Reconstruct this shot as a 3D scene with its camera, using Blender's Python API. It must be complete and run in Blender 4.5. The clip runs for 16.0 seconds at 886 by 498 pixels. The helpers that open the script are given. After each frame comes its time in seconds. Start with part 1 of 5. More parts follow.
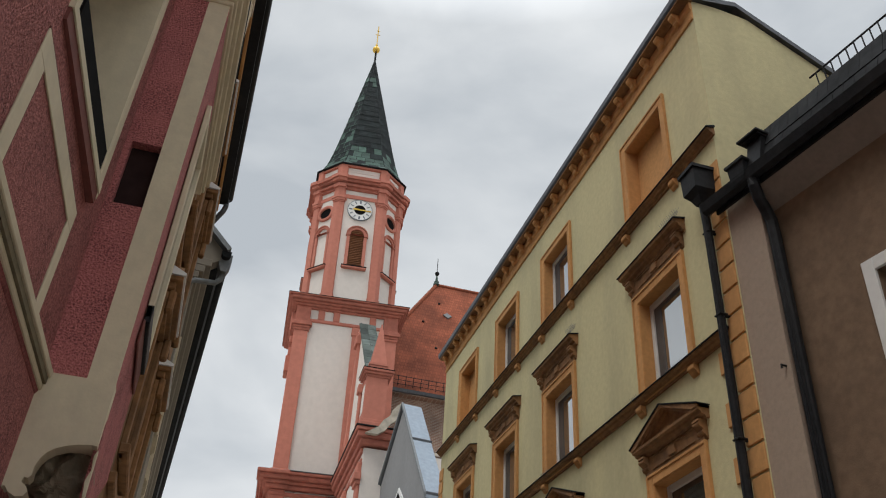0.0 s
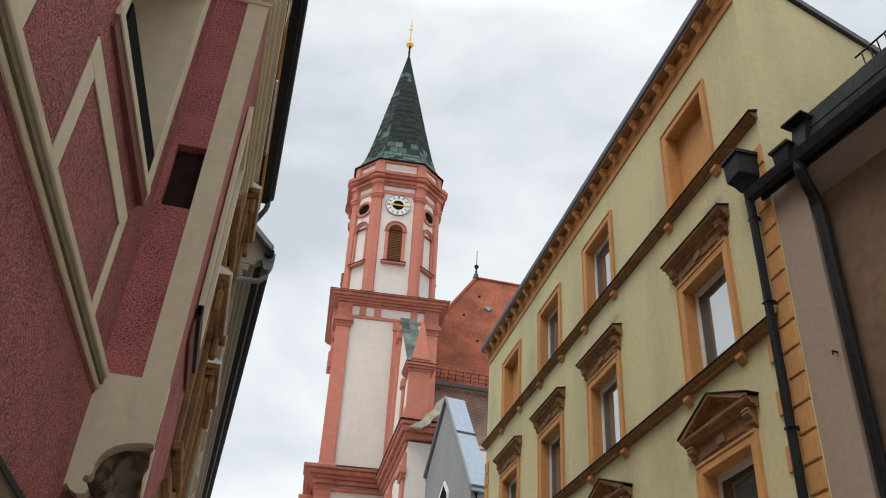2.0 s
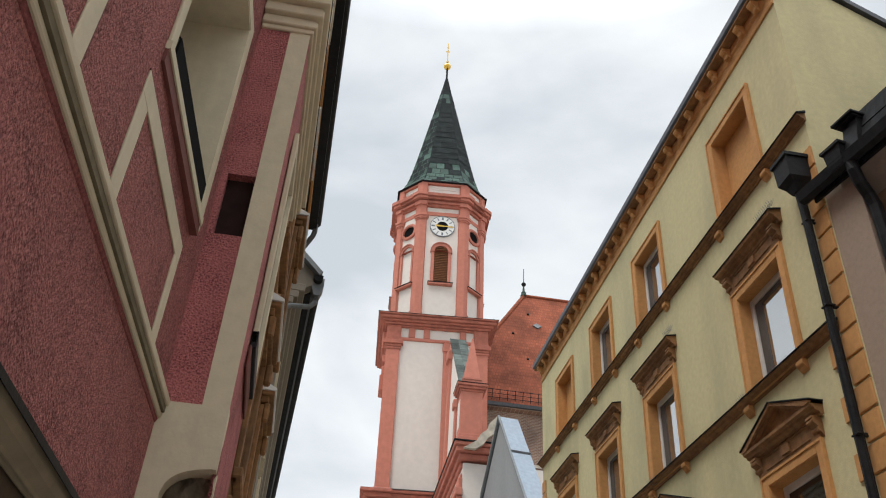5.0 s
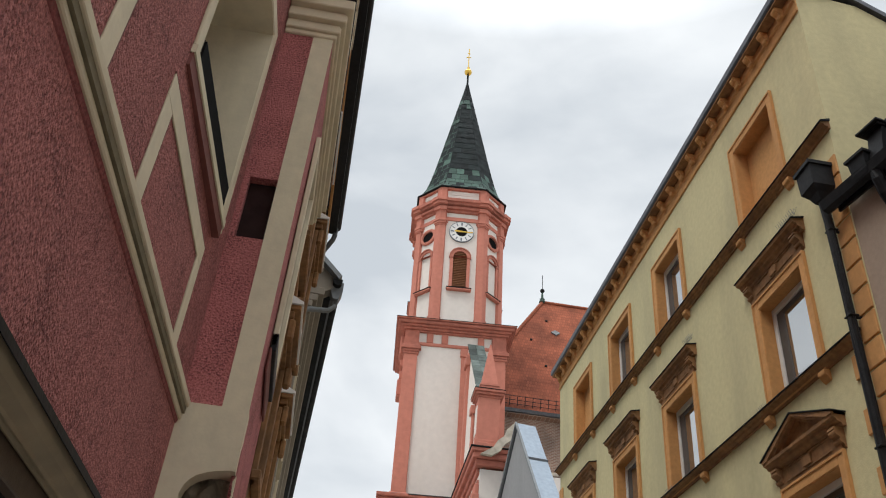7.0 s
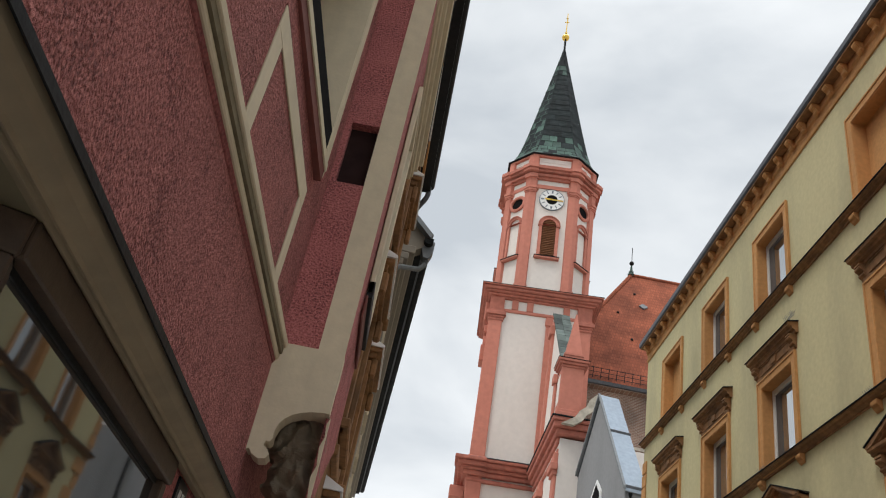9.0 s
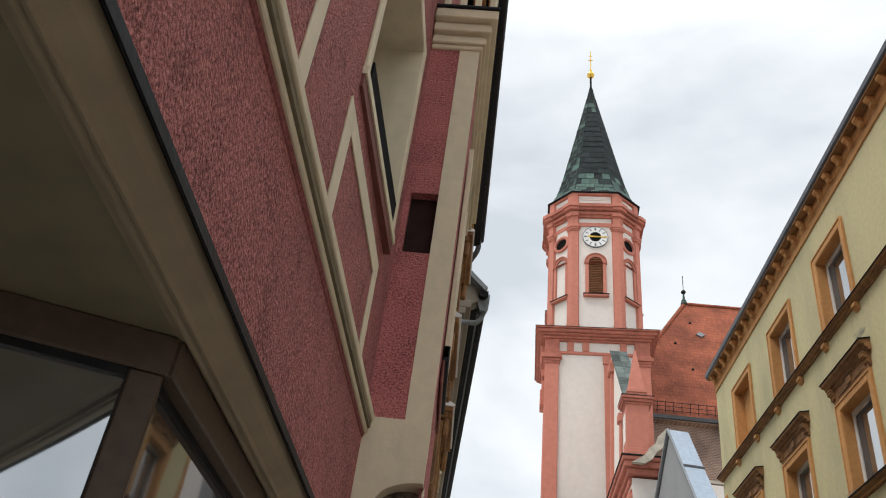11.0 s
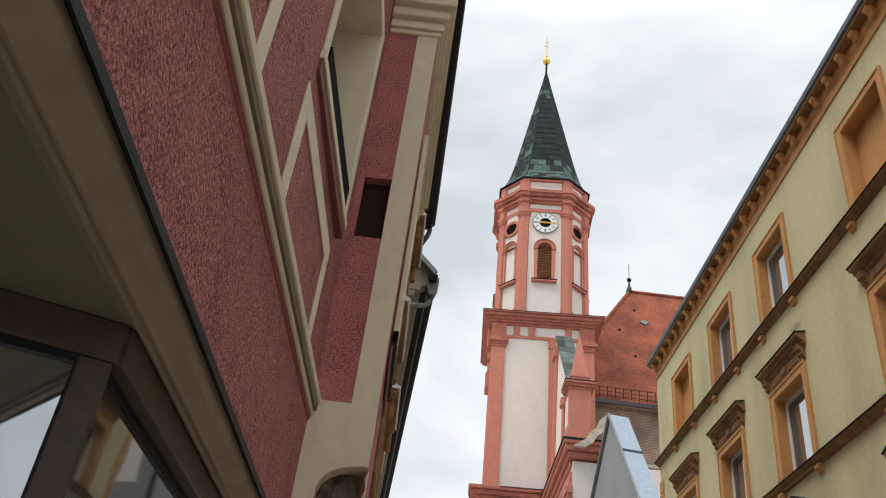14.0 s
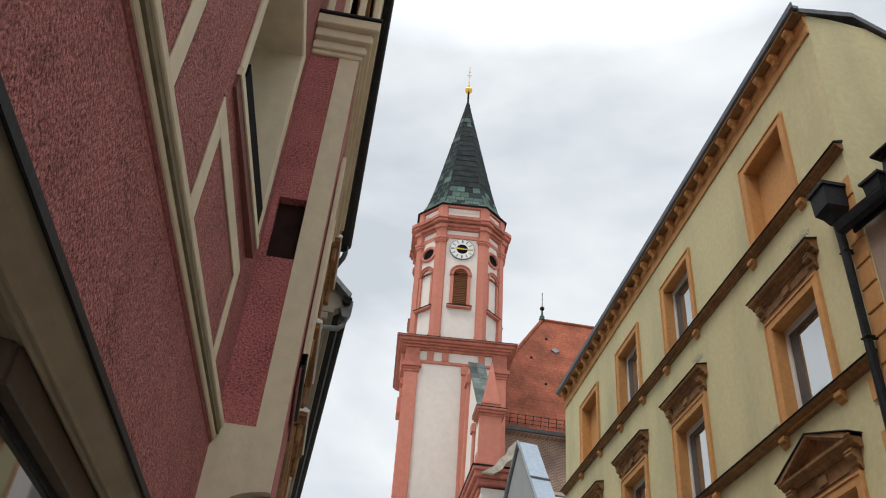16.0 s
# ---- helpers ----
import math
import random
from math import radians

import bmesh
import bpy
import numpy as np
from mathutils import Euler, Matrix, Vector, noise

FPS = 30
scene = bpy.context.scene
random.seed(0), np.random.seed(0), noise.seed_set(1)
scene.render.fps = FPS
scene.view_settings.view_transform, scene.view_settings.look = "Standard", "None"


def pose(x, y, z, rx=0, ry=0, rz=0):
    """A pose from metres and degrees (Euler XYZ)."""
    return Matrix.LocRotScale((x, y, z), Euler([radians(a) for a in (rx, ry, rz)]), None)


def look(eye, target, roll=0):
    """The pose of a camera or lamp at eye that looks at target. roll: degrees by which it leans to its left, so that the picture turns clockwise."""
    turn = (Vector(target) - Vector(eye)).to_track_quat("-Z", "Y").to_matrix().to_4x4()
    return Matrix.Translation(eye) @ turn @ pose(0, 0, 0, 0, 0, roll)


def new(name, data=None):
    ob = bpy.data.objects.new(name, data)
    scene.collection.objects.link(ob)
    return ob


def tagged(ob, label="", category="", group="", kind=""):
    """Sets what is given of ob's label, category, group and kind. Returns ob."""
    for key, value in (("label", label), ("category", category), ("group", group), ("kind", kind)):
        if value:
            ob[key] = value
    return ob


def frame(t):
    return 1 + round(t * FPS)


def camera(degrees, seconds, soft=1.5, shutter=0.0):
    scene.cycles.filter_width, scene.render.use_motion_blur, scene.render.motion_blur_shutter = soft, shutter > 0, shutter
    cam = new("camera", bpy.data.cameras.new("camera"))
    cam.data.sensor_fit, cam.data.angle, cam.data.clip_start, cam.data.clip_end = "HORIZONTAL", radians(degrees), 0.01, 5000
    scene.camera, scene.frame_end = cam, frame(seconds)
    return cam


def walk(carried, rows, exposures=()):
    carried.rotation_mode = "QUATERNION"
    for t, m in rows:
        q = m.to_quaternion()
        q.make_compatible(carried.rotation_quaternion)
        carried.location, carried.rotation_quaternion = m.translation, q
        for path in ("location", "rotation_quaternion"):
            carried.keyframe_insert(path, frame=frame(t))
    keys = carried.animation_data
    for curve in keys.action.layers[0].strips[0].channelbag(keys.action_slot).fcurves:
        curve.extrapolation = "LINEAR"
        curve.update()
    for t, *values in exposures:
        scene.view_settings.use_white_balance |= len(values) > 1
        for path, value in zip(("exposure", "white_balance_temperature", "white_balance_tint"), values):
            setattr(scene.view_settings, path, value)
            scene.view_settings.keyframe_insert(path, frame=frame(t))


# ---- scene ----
cam = camera(55.6, 16.0, soft=1.1)
PATH = [
    (0, (-0.168, 0.137, 1.696), (0.239, 1.735, 2.826), 3.9),
    (0.5, (-0.199, 0.138, 1.689), (0.188, 1.742, 2.819), 4.3),
    (1, (-0.214, 0.13, 1.689), (0.153, 1.747, 2.808), 4.3),
    (1.5, (-0.209, 0.122, 1.687), (0.134, 1.749, 2.798), 4.0),
    (2, (-0.206, 0.137, 1.692), (0.116, 1.768, 2.804), 4.2),
    (2.5, (-0.222, 0.145, 1.691), (0.075, 1.775, 2.81), 4.9),
    (3, (-0.237, 0.148, 1.693), (0.036, 1.782, 2.814), 5.3),
    (3.5, (-0.237, 0.151, 1.69), (0.01, 1.79, 2.809), 4.9),
    (4, (-0.236, 0.154, 1.679), (-0.013, 1.792, 2.804), 4.2),
    (6.5, (-0.232, 0.169, 1.676), (-0.046, 1.786, 2.838), 4.4),
    (7, (-0.243, 0.164, 1.674), (-0.08, 1.79, 2.827), 5.4),
    (7.5, (-0.231, 0.178, 1.671), (-0.099, 1.82, 2.805), 6.7),
    (8, (-0.179, 0.228, 1.663), (-0.057, 1.891, 2.767), 9.1),
    (8.5, (-0.201, 0.325, 1.67), (-0.082, 2.004, 2.75), 11.5),
    (9, (-0.31, 0.346, 1.654), (-0.337, 2.04, 2.718), 11.5),
    (9.5, (-0.362, 0.267, 1.675), (-0.534, 1.936, 2.763), 10.1),
    (9.7, (-0.35, 0.216, 1.667), (-0.538, 1.874, 2.769), 9.2),
    (11.8, (-0.55, 0.242, 1.652), (-0.688, 1.872, 2.803), 7.7),
    (12, (-0.543, 0.245, 1.674), (-0.705, 1.872, 2.825), 8.1),
    (12.5, (-0.527, 0.219, 1.673), (-0.702, 1.838, 2.833), 8.4),
    (13, (-0.516, 0.196, 1.666), (-0.685, 1.818, 2.823), 8.4),
    (13.5, (-0.513, 0.203, 1.661), (-0.656, 1.842, 2.799), 7.8),
    (14, (-0.494, 0.174, 1.662), (-0.518, 1.83, 2.783), 7.4),
    (14.5, (-0.46, 0.146, 1.665), (-0.356, 1.783, 2.81), 6.5),
    (15, (-0.451, 0.163, 1.685), (-0.309, 1.763, 2.877), 6.3),
    (15.5, (-0.468, 0.165, 1.675), (-0.315, 1.755, 2.879), 6.2),
    (16, (-0.472, 0.168, 1.666), (-0.309, 1.77, 2.852), 5.6),
]
walk(cam, [(t, look(eye, target, roll)) for t, eye, target, roll in PATH],
     exposures=[(0.0, 0.04), (0.8, 0.22), (1.5, 0.34), (3.0, 0.44), (4.0, 0.46), (6.5, 0.34), (8.0, 0.42), (9.0, 0.32), (9.7, 0.38), (12.0, 0.54), (13.5, 0.50), (14.5, 0.42), (16.0, 0.37)])

# ---------------------------------------------------------------- light
world = bpy.data.worlds.new("overcast")
scene.world = world
world.use_nodes = True
wn, wl = world.node_tree.nodes, world.node_tree.links
wn.clear()
out = wn.new("ShaderNodeOutputWorld")
bg = wn.new("ShaderNodeBackground")
sky = wn.new("ShaderNodeTexSky")
sky.sky_type, sky.sun_disc = "NISHITA", False
sky.sun_elevation, sky.sun_rotation = radians(52), radians(150)
dimmed = wn.new("ShaderNodeVectorMath")
dimmed.operation = "SCALE"
dimmed.inputs["Scale"].default_value = 0.08
coord = wn.new("ShaderNodeTexCoord")
stretch = wn.new("ShaderNodeMapping")
stretch.inputs["Scale"].default_value = (1.0, 1.0, 2.0)
stretch.inputs["Rotation"].default_value = (0.3, 0.5, 0.4)
clouds = wn.new("ShaderNodeTexNoise")
clouds.inputs["Scale"].default_value, clouds.inputs["Detail"].default_value = 2.6, 8.0
clouds.inputs["Roughness"].default_value, clouds.inputs["Distortion"].default_value = 0.47, 0.25
tone = wn.new("ShaderNodeValToRGB")
tone.color_ramp.elements[0].position, tone.color_ramp.elements[0].color = 0.40, (0.56, 0.605, 0.65, 1)
tone.color_ramp.elements[1].position, tone.color_ramp.elements[1].color = 0.62, (0.88, 0.91, 0.93, 1)
cover = wn.new("ShaderNodeMix")
cover.data_type = "RGBA"
cover.inputs["Factor"].default_value = 0.92
wl.new(coord.outputs["Generated"], stretch.inputs["Vector"])
wl.new(stretch.outputs["Vector"], clouds.inputs["Vector"])
wl.new(clouds.outputs["Fac"], tone.inputs["Fac"])
wl.new(sky.outputs["Color"], dimmed.inputs[0])
wl.new(dimmed.outputs["Vector"], cover.inputs["A"])
wl.new(tone.outputs["Color"], cover.inputs["B"])
# an overcast sky is brighter overhead than near the horizon
split = wn.new("ShaderNodeSeparateXYZ")
wl.new(coord.outputs["Generated"], split.inputs["Vector"])
rise = wn.new("ShaderNodeMapRange")
rise.inputs["From Min"].default_value, rise.inputs["From Max"].default_value = 0.76, 1.0
rise.inputs["To Min"].default_value, rise.inputs["To Max"].default_value = 1.0, 3.9
wl.new(split.outputs["Z"], rise.inputs["Value"])
lifted = wn.new("ShaderNodeVectorMath")
lifted.operation = "SCALE"
wl.new(cover.outputs["Result"], lifted.inputs[0])
wl.new(rise.outputs["Result"], lifted.inputs["Scale"])
wl.new(lifted.outputs["Vector"], bg.inputs["Color"])
wl.new(bg.outputs["Background"], out.inputs["Surface"])
bg.inputs["Strength"].default_value = 0.90

sun_data = bpy.data.lights.new("sun", "SUN")
sun_data.energy, sun_data.angle, sun_data.color = 1.2, radians(25), (1.0, 0.97, 0.92)
sun = new("sun", sun_data)
sun.matrix_world = look((-20, -14, 40), (0, 0, 0))


# ---------------------------------------------------------------- materials
def surface(name, colour, rough=0.85, vary=0.12, grain=18.0, stain=0.9, bump=0.25, bump_scale=120.0, metal=0.0,
            stain_colour=None, stain_amount=0.0, streak=1.0, per_piece=0.0, depth=0.004, tone2=None, spec=0.3, crisp=0.2, pits=0.0, pit_scale=45.0, drawn=1.0):
    """A plain surface with fine grain, broad stains, upright streaks and relief."""
    m = bpy.data.materials.new(name)
    m.use_nodes = True
    n, l = m.node_tree.nodes, m.node_tree.links
    b = n["Principled BSDF"]
    b.inputs["Roughness"].default_value, b.inputs["Metallic"].default_value = rough, metal
    b.inputs["Specular IOR Level"].default_value = spec
    tc = n.new("ShaderNodeTexCoord")
    fine = n.new("ShaderNodeTexNoise")
    fine.inputs["Scale"].default_value, fine.inputs["Detail"].default_value = grain, 5.0
    l.new(tc.outputs["Object"], fine.inputs["Vector"])
    trowel = n.new("ShaderNodeMapping")
    trowel.inputs["Scale"].default_value = (1.0, drawn, 1.0)
    l.new(tc.outputs["Object"], trowel.inputs["Vector"])
    mp = n.new("ShaderNodeMapping")
    mp.inputs["Scale"].default_value = (1.0, 1.0, 1.0 / streak)
    l.new(tc.outputs["Object"], mp.inputs["Vector"])
    broad = n.new("ShaderNodeTexNoise")
    broad.inputs["Scale"].default_value, broad.inputs["Detail"].default_value = stain, 6.0
    broad.inputs["Roughness"].default_value = 0.62
    l.new(mp.outputs["Vector"], broad.inputs["Vector"])
    dark = [c * (1 - vary) for c in colour]
    light = tone2 or [min(1, c * (1 + vary)) for c in colour]
    r1 = n.new("ShaderNodeValToRGB")
    r1.color_ramp.elements[0].position, r1.color_ramp.elements[0].color = 0.5 - crisp, (*dark, 1)
    r1.color_ramp.elements[1].position, r1.color_ramp.elements[1].color = 0.5 + crisp, (*light, 1)
    l.new(fine.outputs["Fac"], r1.inputs["Fac"])
    r2 = n.new("ShaderNodeValToRGB")
    r2.color_ramp.elements[0].position, r2.color_ramp.elements[0].color = 0.45, (0, 0, 0, 1)
    r2.color_ramp.elements[1].position, r2.color_ramp.elements[1].color = 0.75, (stain_amount, stain_amount, stain_amount, 1)
    l.new(broad.outputs["Fac"], r2.inputs["Fac"])
    mix = n.new("ShaderNodeMix")
    mix.data_type = "RGBA"
    l.new(r2.outputs["Color"], mix.inputs["Factor"])
    l.new(r1.outputs["Color"], mix.inputs["A"])
    mix.inputs["B"].default_value = (*(stain_colour or [c * 0.6 for c in colour]), 1)
    last = mix.outputs["Result"]
    if pits:
        # small dark hollows, thick in some patches and thin in others
        hollow = n.new("ShaderNodeTexNoise")
        hollow.inputs["Scale"].default_value, hollow.inputs["Detail"].default_value, hollow.inputs["Roughness"].default_value = pit_scale, 4.0, 0.65
        l.new(trowel.outputs["Vector"], hollow.inputs["Vector"])
        patch = n.new("ShaderNodeTexNoise")
        patch.inputs["Scale"].default_value, patch.inputs["Detail"].default_value = 3.2, 4.0
        l.new(tc.outputs["Object"], patch.inputs["Vector"])
        total = n.new("ShaderNodeMath")
        total.operation = "MULTIPLY_ADD"
        total.inputs[1].default_value = 0.38
        l.new(patch.outputs["Fac"], total.inputs[0])
        l.new(hollow.outputs["Fac"], total.inputs[2])
        r3 = n.new("ShaderNodeValToRGB")
        r3.color_ramp.elements[0].position, r3.color_ramp.elements[0].color = 0.715, (0, 0, 0, 1)
        r3.color_ramp.elements[1].position, r3.color_ramp.elements[1].color = 0.80, (pits, pits, pits, 1)
        l.new(total.outputs[0], r3.inputs["Fac"])
        mix2 = n.new("ShaderNodeMix")
        mix2.data_type = "RGBA"
        l.new(r3.outputs["Color"], mix2.inputs["Factor"])
        l.new(last, mix2.inputs["A"])
        mix2.inputs["B"].default_value = (*[c * 0.22 for c in colour], 1)
        last = mix2.outputs["Result"]
    if per_piece:
        info = n.new("ShaderNodeObjectInfo")
        geo = n.new("ShaderNodeNewGeometry")
        add = n.new("ShaderNodeMath")
        add.operation = "ADD"
        l.new(info.outputs["Random"], add.inputs[0])
        l.new(geo.outputs["Random Per Island"], add.inputs[1])
        fr = n.new("ShaderNodeMath")
        fr.operation = "FRACT"
        l.new(add.outputs[0], fr.inputs[0])
        rng = n.new("ShaderNodeMapRange")
        rng.inputs["To Min"].default_value, rng.inputs["To Max"].default_value = 1 - per_piece, 1 + per_piece
        l.new(fr.outputs[0], rng.inputs["Value"])
        hsv = n.new("ShaderNodeHueSaturation")
        l.new(rng.outputs["Result"], hsv.inputs["Value"])
        l.new(last, hsv.inputs["Color"])
        last = hsv.outputs["Color"]
    l.new(last, b.inputs["Base Color"])
    rel = n.new("ShaderNodeTexNoise")
    rel.inputs["Scale"].default_value, rel.inputs["Detail"].default_value = bump_scale, 3.0
    l.new(trowel.outputs["Vector"], rel.inputs["Vector"])
    bp = n.new("ShaderNodeBump")
    bp.inputs["Strength"].default_value, bp.inputs["Distance"].default_value = bump, depth
    l.new(rel.outputs["Fac"], bp.inputs["Height"])
    l.new(bp.outputs["Normal"], b.inputs["Normal"])
    return m


def courses(name, colour, mortar, width, height, rough=0.9, vary=0.25, gap=0.012, turn=(0, 0, 0), bump=0.5):
    """Small far-off courses (tiles, bricks) with grain and moss."""
    m = bpy.data.materials.new(name)
    m.use_nodes = True
    n, l = m.node_tree.nodes, m.node_tree.links
    b = n["Principled BSDF"]
    b.inputs["Roughness"].default_value = rough
    b.inputs["Specular IOR Level"].default_value = 0.2
    tc = n.new("ShaderNodeTexCoord")
    mp = n.new("ShaderNodeMapping")
    mp.inputs["Rotation"].default_value = turn
    l.new(tc.outputs["Object"], mp.inputs["Vector"])
    br = n.new("ShaderNodeTexBrick")
    br.inputs["Scale"].default_value = 1.0
    br.inputs["Brick Width"].default_value, br.inputs["Row Height"].default_value = width, height
    br.inputs["Mortar Size"].default_value = gap
    br.inputs["Color1"].default_value = (*colour, 1)
    br.inputs["Color2"].default_value = (*[c * (1 - vary) for c in colour], 1)
    br.inputs["Mortar"].default_value = (*mortar, 1)
    l.new(mp.outputs["Vector"], br.inputs["Vector"])
    no = n.new("ShaderNodeTexNoise")
    no.inputs["Scale"].default_value, no.inputs["Detail"].default_value = 0.55, 8.0
    l.new(tc.outputs["Object"], no.inputs["Vector"])
    rp = n.new("ShaderNodeValToRGB")
    rp.color_ramp.elements[0].position, rp.color_ramp.elements[0].color = 0.35, (0.62, 0.62, 0.62, 1)
    rp.color_ramp.elements[1].position, rp.color_ramp.elements[1].color = 0.65, (1.1, 1.08, 1.05, 1)
    l.new(no.outputs["Fac"], rp.inputs["Fac"])
    mu = n.new("ShaderNodeMix")
    mu.data_type, mu.blend_type = "RGBA", "MULTIPLY"
    mu.inputs["Factor"].default_value = 1.0
    l.new(br.outputs["Color"], mu.inputs["A"])
    l.new(rp.outputs["Color"], mu.inputs["B"])
    l.new(mu.outputs["Result"], b.inputs["Base Color"])
    bp = n.new("ShaderNodeBump")
    bp.inputs["Strength"].default_value, bp.inputs["Distance"].default_value = bump, 0.03
    bp.invert = True
    l.new(br.outputs["Fac"], bp.inputs["Height"])
    l.new(bp.outputs["Normal"], b.inputs["Normal"])
    return m


def glass(name, tint=(0.9, 0.95, 0.95), rough=0.0):
    m = bpy.data.materials.new(name)
    m.use_nodes = True
    b = m.node_tree.nodes["Principled BSDF"]
    b.inputs["Base Color"].default_value = (*tint, 1)
    b.inputs["Roughness"].default_value = rough
    b.inputs["Transmission Weight"].default_value = 1.0
    b.inputs["IOR"].default_value = 1.5
    return m


def pane_glass(name, shine=0.45):
    """House window glass: dark behind, mirror-like in front."""
    m = bpy.data.materials.new(name)
    m.use_nodes = True
    n, l = m.node_tree.nodes, m.node_tree.links
    b = n["Principled BSDF"]
    b.inputs["Base Color"].default_value = (shine, shine * 1.03, shine * 1.05, 1)
    b.inputs["Metallic"].default_value = 0.9
    b.inputs["Roughness"].default_value = 0.03
    tc = n.new("ShaderNodeTexCoord")
    no = n.new("ShaderNodeTexNoise")
    no.inputs["Scale"].default_value = 1.6
    l.new(tc.outputs["Object"], no.inputs["Vector"])
    bp = n.new("ShaderNodeBump")
    bp.inputs["Strength"].default_value, bp.inputs["Distance"].default_value = 0.08, 0.02
    l.new(no.outputs["Fac"], bp.inputs["Height"])
    l.new(bp.outputs["Normal"], b.inputs["Normal"])
    return m


PINK = surface("roughcast_pink", (0.53, 0.175, 0.155), 0.95, 0.30, 70, 1.1, 1.0, 55, stain_colour=(0.36, 0.135, 0.12), stain_amount=0.5, streak=2.0, depth=0.05, tone2=(0.62, 0.235, 0.205), crisp=0.14, pits=0.6, pit_scale=46.0, drawn=1.8)
PINK_FINE = surface("roughcast_rose", (0.47, 0.145, 0.14), 0.95, 0.22, 60, 1.6, 1.0, 70, stain_colour=(0.30, 0.10, 0.10), stain_amount=0.55, streak=2.0, depth=0.02, tone2=(0.56, 0.20, 0.185), crisp=0.15, pits=0.7, pit_scale=70.0)
# CREAM darkened: the shade under the shop cornice is in this colour
SHADED_CREAM = surface("shaded_cream_paint", (0.27, 0.21, 0.135), 0.8, 0.08, 9, 1.6, 0.3, 45, stain_colour=(0.15, 0.125, 0.09), stain_amount=0.5, streak=4.0)
ROSE_SHADED = surface("shaded_rose_render", (0.27, 0.085, 0.08), 0.95, 0.35, 50, 1.3, 0.8, 46, stain_amount=0.4, depth=0.02)
CREAM = surface("cream_paint", (0.64, 0.55, 0.39), 0.8, 0.06, 9, 1.6, 0.3, 45, stain_colour=(0.36, 0.31, 0.23), stain_amount=0.45, streak=4.0, depth=0.004)
GROOVE = surface("dark_olive_cream_paint", (0.19, 0.155, 0.095), 0.9, 0.2, 12, 1.6, 0.3, 45, stain_amount=0.5, streak=4.0)
MAROON = surface("maroon_paint", (0.17, 0.055, 0.045), 0.75, 0.12, 14, 2.0, 0.3, 70, stain_colour=(0.10, 0.04, 0.035), stain_amount=0.5)
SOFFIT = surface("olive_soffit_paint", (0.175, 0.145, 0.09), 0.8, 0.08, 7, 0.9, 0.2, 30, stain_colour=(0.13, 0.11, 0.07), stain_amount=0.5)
BROWN = surface("brown_frame_paint", (0.075, 0.05, 0.034), 0.5, 0.15, 25, 1.5, 0.2, 90, stain_amount=0.3)
BLACK = surface("black_sheet_metal", (0.013, 0.013, 0.014), 0.5, 0.3, 12, 1.6, 0.35, 40, stain_colour=(0.03, 0.028, 0.025), stain_amount=0.5, spec=0.12)
LEAD = surface("grey_sheet_metal", (0.10, 0.105, 0.115), 0.5, 0.2, 10, 0.8, 0.2, 40, metal=0.5, stain_colour=(0.06, 0.06, 0.065), stain_amount=0.5)
ZINC = surface("blue_zinc_sheet", (0.30, 0.355, 0.42), 0.7, 0.1, 6, 0.7, 0.15, 30, metal=0.0, stain_colour=(0.27, 0.30, 0.34), stain_amount=0.5, streak=5)
YELLOW = surface("yellow_green_plaster", (0.58, 0.515, 0.295), 0.92, 0.06, 12, 0.7, 0.5, 45, stain_colour=(0.32, 0.285, 0.18), stain_amount=0.65, streak=2.5, depth=0.006)
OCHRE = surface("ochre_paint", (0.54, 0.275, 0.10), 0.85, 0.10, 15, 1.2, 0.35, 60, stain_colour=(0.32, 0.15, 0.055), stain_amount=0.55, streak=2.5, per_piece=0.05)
# stained ochre whose base is also darkened to hold shade
OCHRE_WORN_SHADED = surface("weathered_shaded_ochre", (0.27, 0.138, 0.058), 0.88, 0.22, 12, 1.7, 0.4, 50, stain_colour=(0.10, 0.058, 0.035), stain_amount=0.85, streak=1.5)
WHITE_FRAME = surface("white_frame_paint", (0.66, 0.64, 0.60), 0.5, 0.05, 12, 1.5, 0.1, 60, stain_amount=0.25)
GREY_FRAME = surface("grey_sash_paint", (0.10, 0.088, 0.078), 0.5, 0.1, 14, 1.5, 0.1, 60, stain_amount=0.3)
WHITEWASH = surface("warm_white_lime", (0.72, 0.655, 0.60), 0.92, 0.04, 3, 0.30, 0.3, 12, stain_colour=(0.56, 0.50, 0.45), stain_amount=0.35, streak=3.0)
SALMON_DARK = surface("stained_salmon_lime", (0.44, 0.155, 0.11), 0.92, 0.15, 3.0, 0.6, 0.3, 12, stain_colour=(0.20, 0.08, 0.06), stain_amount=0.6, streak=1.5)
SALMON = surface("salmon_lime", (0.52, 0.195, 0.14), 0.92, 0.08, 3.5, 0.45, 0.3, 12, stain_colour=(0.40, 0.145, 0.105), stain_amount=0.5, streak=2.0, per_piece=0.04)
COPPER = surface("patina_copper", (0.011, 0.014, 0.015), 0.7, 0.4, 1.6, 0.35, 0.2, 8, spec=0.12, stain_colour=(0.02, 0.04, 0.034), stain_amount=0.3, streak=3, per_piece=0.35)
VERDIGRIS = surface("green_copper", (0.05, 0.098, 0.076), 0.6, 0.3, 2.2, 0.5, 0.2, 8, spec=0.2, stain_colour=(0.025, 0.045, 0.038), stain_amount=0.7, streak=3, per_piece=0.3)
GREY_METAL = surface("weathered_grey_metal", (0.19, 0.20, 0.205), 0.6, 0.15, 10, 0.9, 0.2, 40, metal=0.2, stain_amount=0.4)
DULL_COPPER = surface("dull_green_copper", (0.07, 0.085, 0.078), 0.75, 0.35, 2.2, 0.6, 0.2, 8, spec=0.15, stain_colour=(0.15, 0.19, 0.165), stain_amount=0.5, streak=2, per_piece=0.5)
